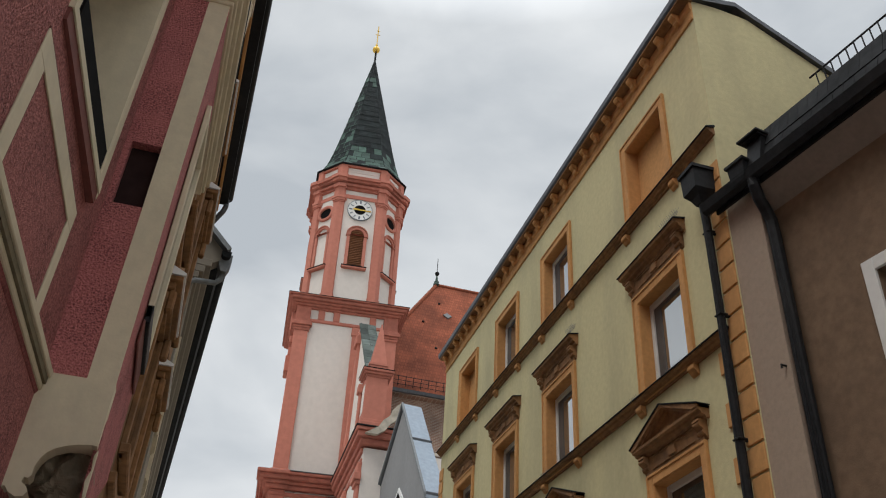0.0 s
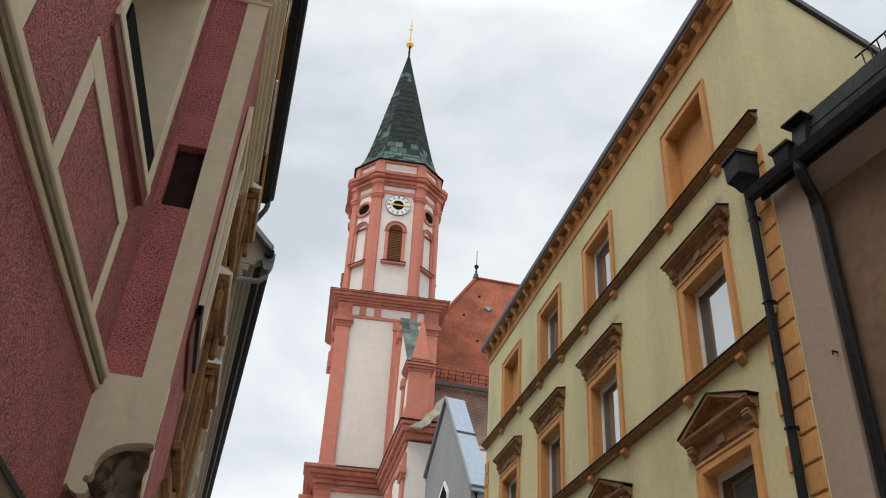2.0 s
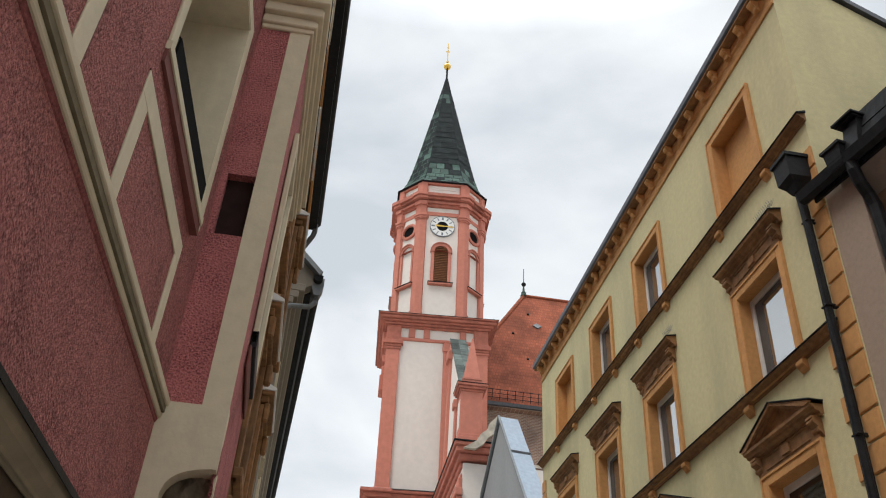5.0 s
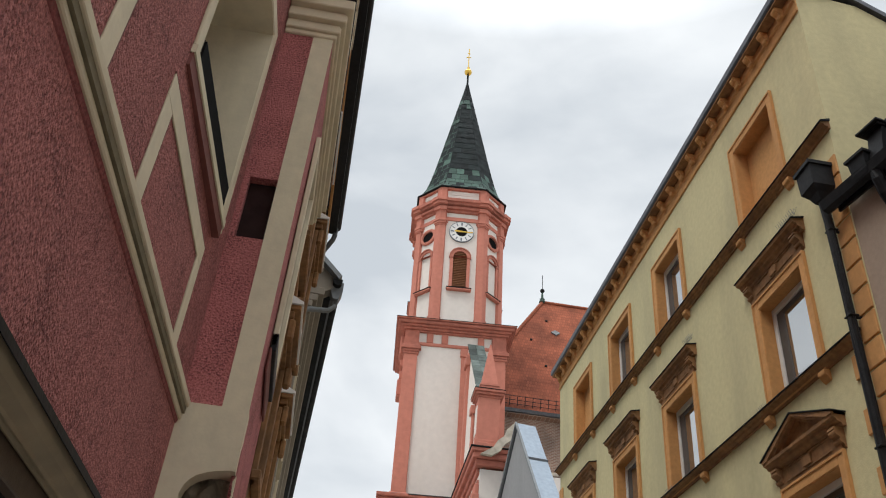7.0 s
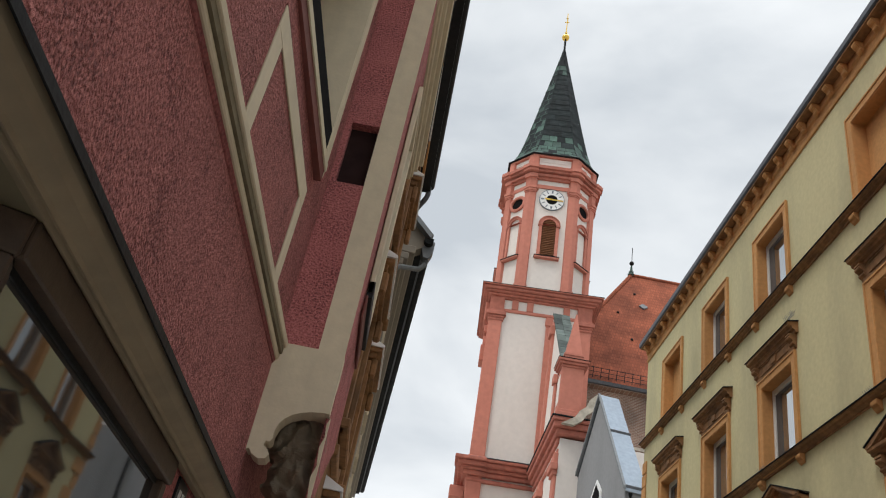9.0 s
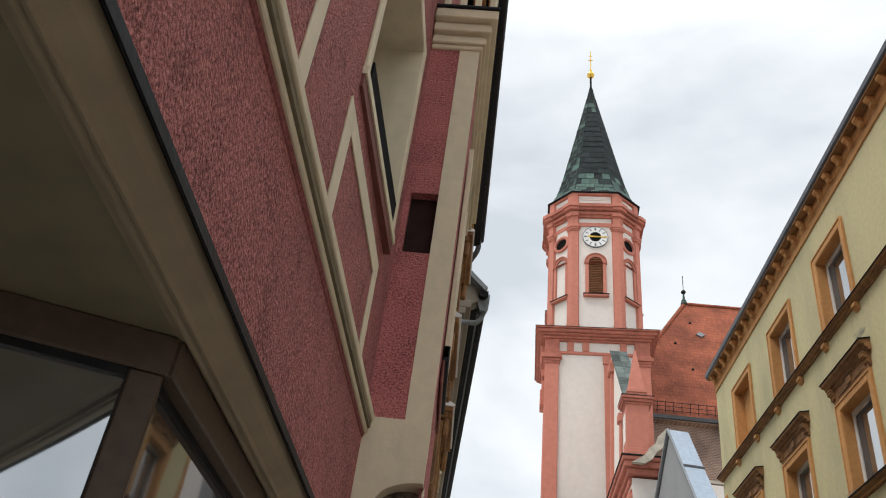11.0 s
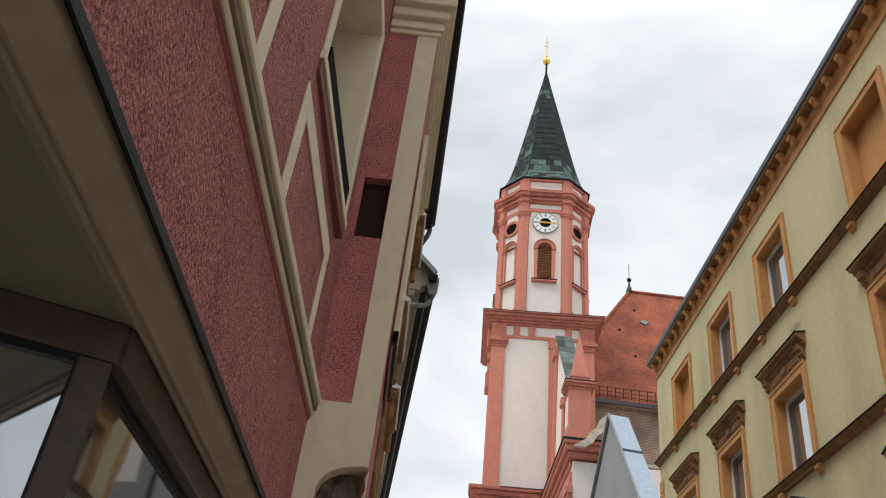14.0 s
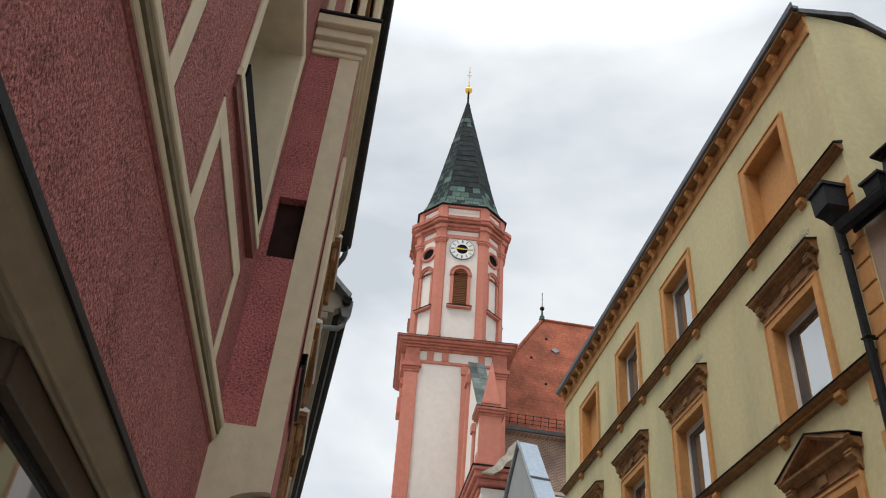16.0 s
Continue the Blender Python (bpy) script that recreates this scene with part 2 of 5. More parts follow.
# stained stone, base darkened for the shade beneath the oriel
SHADED_DIRTY_CREAM = surface("shaded_dirty_stone", (0.26, 0.21, 0.15), 0.92, 0.15, 14, 2.5, 0.5, 40, stain_colour=(0.10, 0.08, 0.055), stain_amount=0.6, depth=0.004)
GOLD = surface("gilding", (0.75, 0.48, 0.10), 0.28, 0.06, 8, 1.0, 0.05, 20, metal=1.0)
SLATE_DARK = surface("dark_roof_slate", (0.02, 0.021, 0.022), 0.75, 0.35, 6, 0.9, 0.3, 30, stain_amount=0.4, per_piece=0.3, spec=0.08)
TILES = courses("red_roof_tiles", (0.37, 0.112, 0.062), (0.24, 0.075, 0.042), 0.20, 0.22, gap=0.02, bump=0.25, turn=(radians(62), 0, 0))
BRICK = courses("old_brick", (0.32, 0.19, 0.14), (0.40, 0.33, 0.28), 0.30, 0.11, gap=0.02, turn=(radians(90), 0, 0))
GREYWALL = surface("grey_plaster", (0.25, 0.25, 0.252), 0.92, 0.05, 5, 0.5, 0.3, 25, stain_colour=(0.15, 0.15, 0.15), stain_amount=0.4, streak=3)
BEIGE = surface("beige_plaster", (0.325, 0.246, 0.185), 0.92, 0.07, 20, 0.9, 0.4, 60, stain_colour=(0.26, 0.20, 0.165), stain_amount=0.4, streak=3)
TAUPE = surface("taupe_plaster", (0.175, 0.113, 0.07), 0.93, 0.16, 9, 1.3, 0.5, 50, stain_colour=(0.12, 0.078, 0.05), stain_amount=0.7, streak=1.4)
EAVES = surface("grey_beige_eaves_paint", (0.24, 0.19, 0.155), 0.9, 0.08, 14, 0.9, 0.3, 50, stain_colour=(0.15, 0.12, 0.10), stain_amount=0.5)
PALE = surface("pale_grey_beige_paint", (0.27, 0.235, 0.19), 0.9, 0.06, 8, 0.8, 0.3, 40, stain_amount=0.3)
CLAY = surface("flaked_render", (0.55, 0.49, 0.40), 0.95, 0.25, 3, 0.9, 0.5, 14, stain_colour=(0.20, 0.19, 0.15), stain_amount=0.7)
WOOD = surface("louvre_wood", (0.19, 0.075, 0.03), 0.75, 0.2, 8, 1.2, 0.3, 40, stain_amount=0.5)
DARK = surface("dark_void", (0.010, 0.009, 0.009), 0.95, 0.2, 8, 1.0, 0.2, 30, spec=0.05)
VENT_DARK = surface("dark_red_recess", (0.03, 0.016, 0.015), 0.9, 0.2, 8, 1.0, 0.2, 30, spec=0.1)
INTERIOR = surface("shop_interior_paint", (0.20, 0.17, 0.14), 0.9, 0.1, 3, 0.8, 0.1, 20)
ASPHALT = surface("asphalt", (0.055, 0.054, 0.052), 0.95, 0.3, 90, 0.5, 0.6, 160, stain_amount=0.3)
STONE = surface("paving_stone", (0.41, 0.385, 0.35), 0.9, 0.15, 20, 0.8, 0.4, 60, stain_amount=0.4, per_piece=0.12)
NUMBER_PLATE = surface("black_enamel", (0.015, 0.015, 0.018), 0.3, 0.1, 9, 1.0, 0.05, 30)
CLOCK_GREY = surface("grey_blue_enamel", (0.16, 0.18, 0.20), 0.5, 0.1, 9, 1.0, 0.05, 30)
LETTER = surface("white_enamel", (0.75, 0.74, 0.72), 0.4, 0.03, 9, 1.0, 0.05, 30)
PANE = pane_glass("window_pane")
SHOPGLASS = pane_glass("coated_door_glass", 0.5)
SIDEGLASS = pane_glass("dark_shop_glass", 0.20)


# ---------------------------------------------------------------- building blocks
def part(name, bm, material, parent, label="", smooth=False):
    me = bpy.data.meshes.new(name)
    bmesh.ops.recalc_face_normals(bm, faces=bm.faces)
    if smooth:
        for f in bm.faces:
            f.smooth = True
    bm.to_mesh(me)
    bm.free()
    me.materials.append(material)
    ob = new(name, me)
    ob.parent = parent
    if label:
        tagged(ob, label)
    return ob


def thing(name, label, category, group="", kind="", at=None):
    e = new(name)
    e.empty_display_size = 0.3
    if at is not None:
        e.matrix_world = at
    return tagged(e, label, category, group, kind)


def box(bm, x0, x1, y0, y1, z0, z1, bevel=0.0):
    made = bmesh.ops.create_cube(bm, size=1.0)["verts"]
    for v in made:
        v.co = Vector(((x0 + x1) / 2 + v.co.x * (x1 - x0), (y0 + y1) / 2 + v.co.y * (y1 - y0), (z0 + z1) / 2 + v.co.z * (z1 - z0)))
    if bevel:
        edges = list({e for v in made for e in v.link_edges})
        bmesh.ops.bevel(bm, geom=edges, offset=bevel, segments=1, affect="EDGES")
    return bm


def boxes(*rows, bevel=0.0):
    bm = bmesh.new()
    for r in rows:
        box(bm, *r, bevel=bevel)
    return bm


def prism(bm, outline, a, b, axis="y"):
    """An outline of 2D points drawn out from a to b along an axis. y: (x, z); x: (y, z); z: (x, y)."""
    def place(p, t):
        return {"y": (p[0], t, p[1]), "x": (t, p[0], p[1]), "z": (p[0], p[1], t)}[axis]
    lo, hi = [bm.verts.new(place(p, a)) for p in outline], [bm.verts.new(place(p, b)) for p in outline]
    n = len(outline)
    for i in range(n):
        bm.faces.new((lo[i], lo[(i + 1) % n], hi[(i + 1) % n], hi[i]))
    bm.faces.new(lo[::-1])
    bm.faces.new(hi)
    return bm


def pierced(u0, u1, w0, w1, d0, d1, holes, axis):
    """A slab from u0..u1 by w0..w1 with square holes (ua, ub, wa, wb). axis x: u=y, w=z, d=x; y: u=x, w=z, d=y."""
    us = sorted({u0, u1, *[v for hl in holes for v in hl[:2] if u0 < v < u1]})
    ws = sorted({w0, w1, *[v for hl in holes for v in hl[2:] if w0 < v < w1]})
    solid = {}
    for i in range(len(us) - 1):
        for j in range(len(ws) - 1):
            cu, cw = (us[i] + us[i + 1]) / 2, (ws[j] + ws[j + 1]) / 2
            solid[i, j] = not any(a < cu < b and c < cw < d for a, b, c, d in holes)
    bm, seen = bmesh.new(), {}

    def vert(u, w, d):
        key = (u, w, d)
        if key not in seen:
            seen[key] = bm.verts.new((d, u, w) if axis == "x" else (u, d, w))
        return seen[key]

    for (i, j), full in solid.items():
        if not full:
            continue
        a, b, c, e = us[i], us[i + 1], ws[j], ws[j + 1]
        for d in (d0, d1):
            bm.faces.new((vert(a, c, d), vert(b, c, d), vert(b, e, d), vert(a, e, d)))
        for di, dj, p, q in ((-1, 0, (a, c), (a, e)), (1, 0, (b, c), (b, e)), (0, -1, (a, c), (b, c)), (0, 1, (a, e), (b, e))):
            if not solid.get((i + di, j + dj), False):
                bm.faces.new((vert(*p, d0), vert(*q, d0), vert(*q, d1), vert(*p, d1)))
    return bm


def tube(bm, points, radius, sides=10):
    """A round pipe along points."""
    rings = []
    pts = [Vector(p) for p in points]
    for i, p in enumerate(pts):
        d = (pts[min(i + 1, len(pts) - 1)] - pts[max(i - 1, 0)]).normalized()
        side = d.cross(Vector((0, 0, 1)))
        if side.length < 1e-3:
            side = Vector((1, 0, 0))
        side.normalize()
        up = side.cross(d)
        rings.append([bm.verts.new(p + radius * (math.cos(a) * side + math.sin(a) * up)) for a in [2 * math.pi * k / sides for k in range(sides)]])
    for r0, r1 in zip(rings, rings[1:]):
        for k in range(sides):
            bm.faces.new((r0[k], r0[(k + 1) % sides], r1[(k + 1) % sides], r1[k]))
    bm.faces.new(rings[0][::-1])
    bm.faces.new(rings[-1])
    return bm


def loft(bm, rings, close=True):
    """Skin between rings of equal length."""
    vs = [[bm.verts.new(p) for p in r] for r in rings]
    n = len(vs[0])
    for a, b in zip(vs, vs[1:]):
        for k in range(n):
            bm.faces.new((a[k], a[(k + 1) % n], b[(k + 1) % n], b[k]))
    if close:
        bm.faces.new(vs[0][::-1])
        bm.faces.new(vs[-1])
    return bm


def arc(cx, cz, r, a0, a1, n):
    return [(cx + r * math.cos(radians(a0 + (a1 - a0) * i / n)), cz + r * math.sin(radians(a0 + (a1 - a0) * i / n))) for i in range(n + 1)]


# ---------------------------------------------------------------- ground
g = boxes((-400, 400, -400, 600, -0.4, 0.0))
ground = tagged(part("ground", g, STONE, None), "light stone paving of the old town street", "ground", kind="structure")

# ---------------------------------------------------------------- rose house with the oriel and the shop
red = thing("rose_house", "rose roughcast old town house with cream bands and an oriel", "house", at=pose(-2.5, 0, 0))
RX = 2.5  # the house's own x runs from its Empty


def rbox(*rows, bevel=0.0):
    return boxes(*[(r[0] + RX, r[1] + RX, *r[2:]) for r in rows], bevel=bevel)


def rprism(outline, y0, y1):
    return prism(bmesh.new(), [(x + RX, z) for x, z in outline], y0, y1)


part("wall", pierced(-7.0, 7.0, 2.60, 10.4, -1.65 + RX, -1.25 + RX, [(3.25, 4.68, 4.80, 6.62)], "x"), PINK, red, "coarse rose roughcast wall")
part("back_wall", rbox((-9.0, -8.6, -7.0, 7.0, 0, 10.4), (-8.6, -1.65, -7.0, -6.7, 0, 10.4), (-8.6, -1.65, 6.7, 7.0, 0, 10.4)), PINK, red)
part("roof", prism(bmesh.new(), [(-9.4 + RX, 10.45), (-1.0 + RX, 10.45), (-5.0 + RX, 15.0)], -7.1, 6.98), TILES, red)
# string course under the first floor
course = [(-1.25, 3.612), (-1.228, 3.612), (-1.222, 3.62), (-1.222, 3.645), (-1.24, 3.65), (-1.24, 3.692), (-1.20, 3.695),
          (-1.195, 3.70), (-1.192, 3.735), (-1.20, 3.745), (-1.25, 3.765)]
part("string_course", rprism(course, -7.0, 5.05), CREAM, red, "cream moulded string course")
# dark olive-brown strip between the two cream fillets
part("string_groove", rbox((-1.25, -1.208, -7.0, 5.046, 3.651, 3.691)), GROOVE, red, "dark olive-brown groove strip")
# thin darker rose strip stands for the shade along the course's lower edge
part("string_shade", rprism([(-1.25, 3.585), (-1.244, 3.59), (-1.236, 3.61), (-1.25, 3.61)], -7.0, 5.05), ROSE_SHADED, red, "dark rose strip drawn as shade below the string course")
# painted panel frames under the window line
for y0, y1 in ((-2.4, -0.86), (-0.78, 0.68), (0.80, 2.42), (3.07, 4.515)):
    b = rbox((-1.25, -1.240, y0, y1, 4.36, 4.495), (-1.25, -1.240, y0, y0 + 0.13, 3.76, 4.36), (-1.25, -1.240, y1 - 0.125, y1, 3.76, 4.36), bevel=0.003)
    part("panel_band", b, CREAM, red, "cream painted panel frame")
    part("panel_line", rbox((-1.25, -1.2425, y1, y1 + 0.012, 3.76, 4.507), (-1.25, -1.2425, y0, y1, 4.495, 4.507), (-1.25, -1.2425, y0 + 0.13, y0 + 0.142, 3.76, 4.36)), MAROON, red)
# deep window
win = part("window", rbox((-1.99, -1.95, 3.26, 3.32, 4.80, 6.60), (-1.99, -1.95, 4.61, 4.67, 4.80, 6.60), (-1.99, -1.95, 3.32, 4.61, 6.52, 6.60),
                          (-1.99, -1.95, 3.32, 4.61, 4.80, 4.88), (-1.99, -1.95, 3.88, 3.95, 4.88, 6.52), bevel=0.006), BROWN, red, "deep-set window in a cream reveal")
for ya, yb in ((3.32, 3.88), (3.95, 4.61)):
    part("pane", rbox((-1.975, -1.965, ya, yb, 4.88, 6.52)), PANE, win)
part("reveal", rbox((-1.95, -1.238, 4.665, 4.68, 4.80, 6.62)), CREAM, win)
part("reveal", rbox((-1.95, -1.238, 3.25, 3.265, 4.80, 6.62)), CREAM, win)
part("reveal", rbox((-1.95, -1.238, 3.265, 4.665, 6.605, 6.62)), CREAM, win)
part("inner_sill", rbox((-1.95, -1.30, 3.265, 4.665, 4.785, 4.80)), CREAM, win)
part("jamb", rbox((-1.25, -1.232, 4.68, 4.79, 4.80, 6.74), (-1.25, -1.232, 3.16, 3.25, 4.80, 6.74), (-1.25, -1.232, 3.25, 4.68, 6.62, 6.74), bevel=0.004), CREAM, win)
part("sill", prism(bmesh.new(), [(-1.30 + RX, 3.16), (-1.222 + RX, 3.16), (-1.192 + RX, 4.64), (-1.30 + RX, 4.64)], 4.745, 4.80, "z"), CREAM, win, "cream window sill")
part("sill_moulding", prism(bmesh.new(), [(-1.25 + RX, 3.165), (-1.232 + RX, 3.165), (-1.203 + RX, 4.63), (-1.25 + RX, 4.63)], 4.66, 4.745, "z"), MAROON, win, "maroon moulding under the sill")
bar = bmesh.new()
prism(bar, [(-1.262 + RX, 3.27), (-1.228 + RX, 3.27), (-1.198 + RX, 4.50), (-1.232 + RX, 4.50)], 4.80, 4.97, "z")
bmesh.ops.bevel(bar, geom=bar.edges[:], offset=0.012, segments=2, affect="EDGES")
part("planter_rail", bar, DARK, win, "black metal trough on the sill")

# the upper wall and all on it stand a little askew to the shop below
askew = Matrix.Translation((-1.25 + RX, 5.05, 0)) @ Matrix.Rotation(radians(-0.75), 4, "Z") @ Matrix.Translation((1.25 - RX, -5.05, 0))
for ob in red.children:
    if ob.name.split(".")[0] in ("wall", "string_course", "string_groove", "string_shade", "panel_band", "panel_line", "window"):
        ob.matrix_local = askew

# oriel
oriel = thing("oriel", "rose oriel with cream corner strip, moulded cornice and carved console", "oriel", at=pose(-0.83, 5.05, 3.6))


def obox(*rows, bevel=0.0):
    return boxes(*[(r[0] + 0.83, r[1] + 0.83, r[2] - 5.05, r[3] - 5.05, r[4] - 3.6, r[5] - 3.6) for r in rows], bevel=bevel)


def oprism(outline, y0, y1):
    return prism(bmesh.new(), [(x + 0.83, z - 3.6) for x, z in outline], y0 - 5.05, y1 - 5.05)


part("side_wall", pierced(-0.42, -0.008, 0.13, 3.5, 0.0, 0.16, [(-0.375, -0.15, 1.385, 1.92)], "y"), PINK_FINE, oriel, "rose roughcast side of the oriel")
part("front_wall", obox((-0.99, -0.838, 5.21, 6.5, 3.6, 7.1)), PINK_FINE, oriel)
part("end_wall", obox((-1.25, -0.99, 6.35, 6.5, 3.6, 7.1)), PINK_FINE, oriel)
part("floor_slab", obox((-1.25, -0.87, 5.20, 6.5, 3.56, 3.66)), CREAM, oriel)
part("corner_strip", obox((-1.003, -0.838, 5.042, 5.05, 3.73, 7.1)), CREAM, oriel, "cream painted corner strip")
part("vent", obox((-1.21, -0.98, 5.13, 5.16, 4.97, 5.53)), VENT_DARK, oriel, "dark recessed vent opening")
# moulded cornice: runs round side and front, step by step
for z0, z1, p in ((7.08, 7.13, 0.025), (7.13, 7.20, 0.05), (7.20, 7.24, 0.035), (7.24, 7.32, 0.085), (7.32, 7.36, 0.07), (7.36, 7.47, 0.13)):
    part("cornice", obox((-1.245, -0.838 + p, 5.05 - p, 7.7 + p, z0, z1), bevel=0.008), CREAM, oriel, "cream moulded cornice")
part("flashing", obox((-1.245, -0.70, 4.90, 7.85, 7.47, 7.50), bevel=0.006), BLACK, oriel, "black sheet-metal flashing")
# posts of the gallery above the flashing
gal = part("gallery", obox((-0.81, -0.73, 4.95, 6.5, 8.6, 8.68), (-1.245, -0.81, 4.97, 5.05, 8.6, 8.68)), CREAM, oriel, "cream gallery rail above the oriel")
for i in range(5):
    part("post", obox((-0.80, -0.74, 4.98 + 0.33 * i, 5.06 + 0.33 * i, 7.53, 8.6), bevel=0.01), CREAM, gal)
for x in (-1.2, -1.06, -0.93):
    part("post", obox((x, x + 0.06, 4.98, 5.04, 7.53, 8.6), bevel=0.01), CREAM, gal)
# window on the street side of the oriel
ow = part("window", obox((-0.83, -0.79, 5.50, 5.60, 4.42, 6.4), (-0.83, -0.79, 6.25, 6.35, 4.42, 6.4), (-0.83, -0.79, 5.60, 6.25, 6.3, 6.4), bevel=0.006), CREAM, oriel, "cream framed street window")
part("pane", obox((-0.83, -0.825, 5.60, 6.25, 4.42, 6.3)), PANE, ow)
part("sill", obox((-0.83, -0.812, 5.45, 6.35, 4.20, 4.38), bevel=0.006), MAROON, ow, "maroon sill box")
part("sill_cover", obox((-0.83, -0.785, 5.50, 6.38, 4.38, 4.52), bevel=0.006), BLACK, ow)
# carved console carrying the oriel
head = [(-1.25, 3.73), (-0.838, 3.73), (-0.838, 3.34), (-0.868, 3.344), (-0.94, 3.334), (-1.0, 3.318), (-1.05, 3.295), (-1.085, 3.265), (-1.108, 3.23), (-1.122, 3.18),
        (-1.12, 3.135), (-1.135, 3.115), (-1.155, 3.118), (-1.16, 3.09), (-1.13, 3.07), (-1.115, 3.045), (-1.13, 3.018), (-1.17, 3.01), (-1.21, 3.03), (-1.235, 3.06), (-1.25, 3.05)]
console = part("console", oprism(head, 5.042, 5.17), CREAM, oriel, "cream carved console")
carved = []
for i in range(64):
    z = 3.345 - 0.0125 * i
    left = -1.20 + 0.16 * (i / 63) + 0.028 * math.sin(z * 27.0) + 0.014 * math.sin(z * 61.0 + 1.0)
    right = -0.845 - 0.012 * math.sin(z * 40.0)
    ring = []
    for k in range(29):
        u = k / 28
        x = left + (right - left) * u
        lobes = math.sin(x * 34.0 + 2.2 * math.sin(z * 13.0)) * math.sin(z * 24.0 + 2.0 * math.sin(x * 15.0))
        rough = noise.noise((x * 16.0, 0.3, z * 14.0)) + 0.5 * noise.noise((x * 38.0, 4.1, z * 33.0))
        y = 5.21 + 0.10 * (i / 63) - 0.045 * lobes - 0.035 * rough + 0.12 * (1 - u) ** 4
        ring.append((x + 0.83, y - 5.05, z - 3.6))
    ring += [(right + 0.83, 0.45, z - 3.6), (left + 0.83, 0.45, z - 3.6)]
    carved.append(ring)
part("carving", loft(bmesh.new(), carved), SHADED_DIRTY_CREAM, console, "weathered carving with hollows, darkened for shade")
edge = [(-0.832, 3.34), (-0.846, 3.30), (-0.838, 3.22), (-0.855, 3.16), (-0.842, 3.05), (-0.862, 2.98), (-0.848, 2.86), (-0.87, 2.78), (-0.86, 2.66), (-0.835, 2.66), (-0.832, 3.0)]
part("console_edge", oprism(edge, 5.10, 5.16), CREAM, console)
apron = prism(bmesh.new(), [(0.16, -0.004), (1.45, -0.004), (1.2, -0.14), (0.85, -0.32), (0.5, -0.58), (0.25, -0.85), (0.1, -1.1), (0.07, -1.1), (0.07, -0.1)], -0.03, -0.004, "x")
part("apron", apron, PINK_FINE, oriel, "rose plastered foot of the oriel front")
# the oriel's front runs back a little from the street towards its far end
for ob in oriel.children_recursive:
    for v in ob.data.vertices:
        v.co.x -= 0.045 * max(0.0, v.co.y)
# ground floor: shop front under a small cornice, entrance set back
part("shop_cornice", rprism([(-1.25, 2.556), (-1.214, 2.552), (-1.210, 2.538), (-1.203, 2.538), (-1.199, 2.550), (-1.193, 2.553), (-1.189, 2.543), (-1.182, 2.543), (-1.178, 2.556), (-1.14, 2.575), (-1.128, 2.60), (-1.125, 2.622), (-1.25, 2.64)], -7.0, 5.04), SHADED_CREAM, red, "cream cornice above the shop, shade in its colour")
part("flashing", rprism([(-1.42, 2.64), (-1.12, 2.622), (-1.105, 2.60), (-1.10, 2.60), (-1.10, 2.628), (-1.25, 2.668), (-1.42, 2.70)], -7.0, 5.04), BLACK, red, "dark metal drip edge")
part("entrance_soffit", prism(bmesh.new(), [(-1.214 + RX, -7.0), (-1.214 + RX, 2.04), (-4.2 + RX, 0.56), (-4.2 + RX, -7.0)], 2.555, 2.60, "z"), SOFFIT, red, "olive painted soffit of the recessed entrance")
part("ceiling_slab", prism(bmesh.new(), [(-1.65 + RX, 6.7), (-1.30 + RX, 2.1), (-4.2 + RX, 0.60), (-4.2 + RX, 6.7)], 2.602, 2.75, "z"), INTERIOR, red)
part("recess_wall", rbox((-4.4, -4.2, -7.0, 6.7, 0, 2.6)), INTERIOR, red)


def slanted(rows, bevel=0.0):
    """Boxes in the plane of the slanted pane: u from the corner inwards, d behind the pane, z."""
    bm = boxes(*[(-r[1], -r[0], r[2], r[3], r[4], r[5]) for r in rows], bevel=bevel)
    bmesh.ops.transform(bm, matrix=pose(-1.26 + RX, 2.01, 0, 0, 0, 22.0), verts=bm.verts)
    return bm


shop = part("shop_window", rbox((-1.31, -1.222, 1.985, 3.72, 2.455, 2.553), bevel=0.006), BROWN, red, "brown framed corner shop window")
part("post", rbox((-1.31, -1.24, 3.65, 3.72, 0.45, 2.455), bevel=0.006), BROWN, shop)
part("bottom_rail", rbox((-1.31, -1.24, 2.07, 3.72, 0.35, 0.45), bevel=0.006), BROWN, shop)
part("door_frame", slanted([(-0.012, 3.2, -0.045, 0.07, 2.455, 2.556), (-0.004, 0.075, -0.04, 0.07, 0.0, 2.455), (1.5, 1.58, -0.04, 0.07, 0.0, 2.455)], bevel=0.006), BROWN, shop)
part("bead", rbox((-1.288, -1.266, 2.02, 3.65, 2.436, 2.455)), BLACK, shop)
part("door_bead", slanted([(0.075, 1.5, -0.035, -0.008, 2.435, 2.455), (0.06, 0.078, -0.035, -0.008, 0.1, 2.455)]), BLACK, shop)
for bm in (slanted([(0.075, 1.5, -0.02, -0.012, 0.1, 2.455)]), slanted([(1.58, 3.2, -0.02, -0.012, 0.1, 2.455)]), rbox((-1.282, -1.274, 2.015, 3.65, 0.45, 2.455))):
    p = part("pane", bm, SHOPGLASS if len(shop.children) < 7 else SIDEGLASS, shop)
part("shop_plinth", rbox((-1.45, -1.26, 2.2, 3.72, 0, 0.35)), MAROON, red)
part("pier", rbox((-1.65, -1.25, 3.72, 7.0, 0, 2.6)), PINK_FINE, red, "rose roughcast pier beside the shop")
part("architrave", rbox((-1.25, -1.235, 4.22, 4.32, 0.2, 2.5), (-1.25, -1.235, 4.32, 4.9, 2.38, 2.5)), CREAM, red)
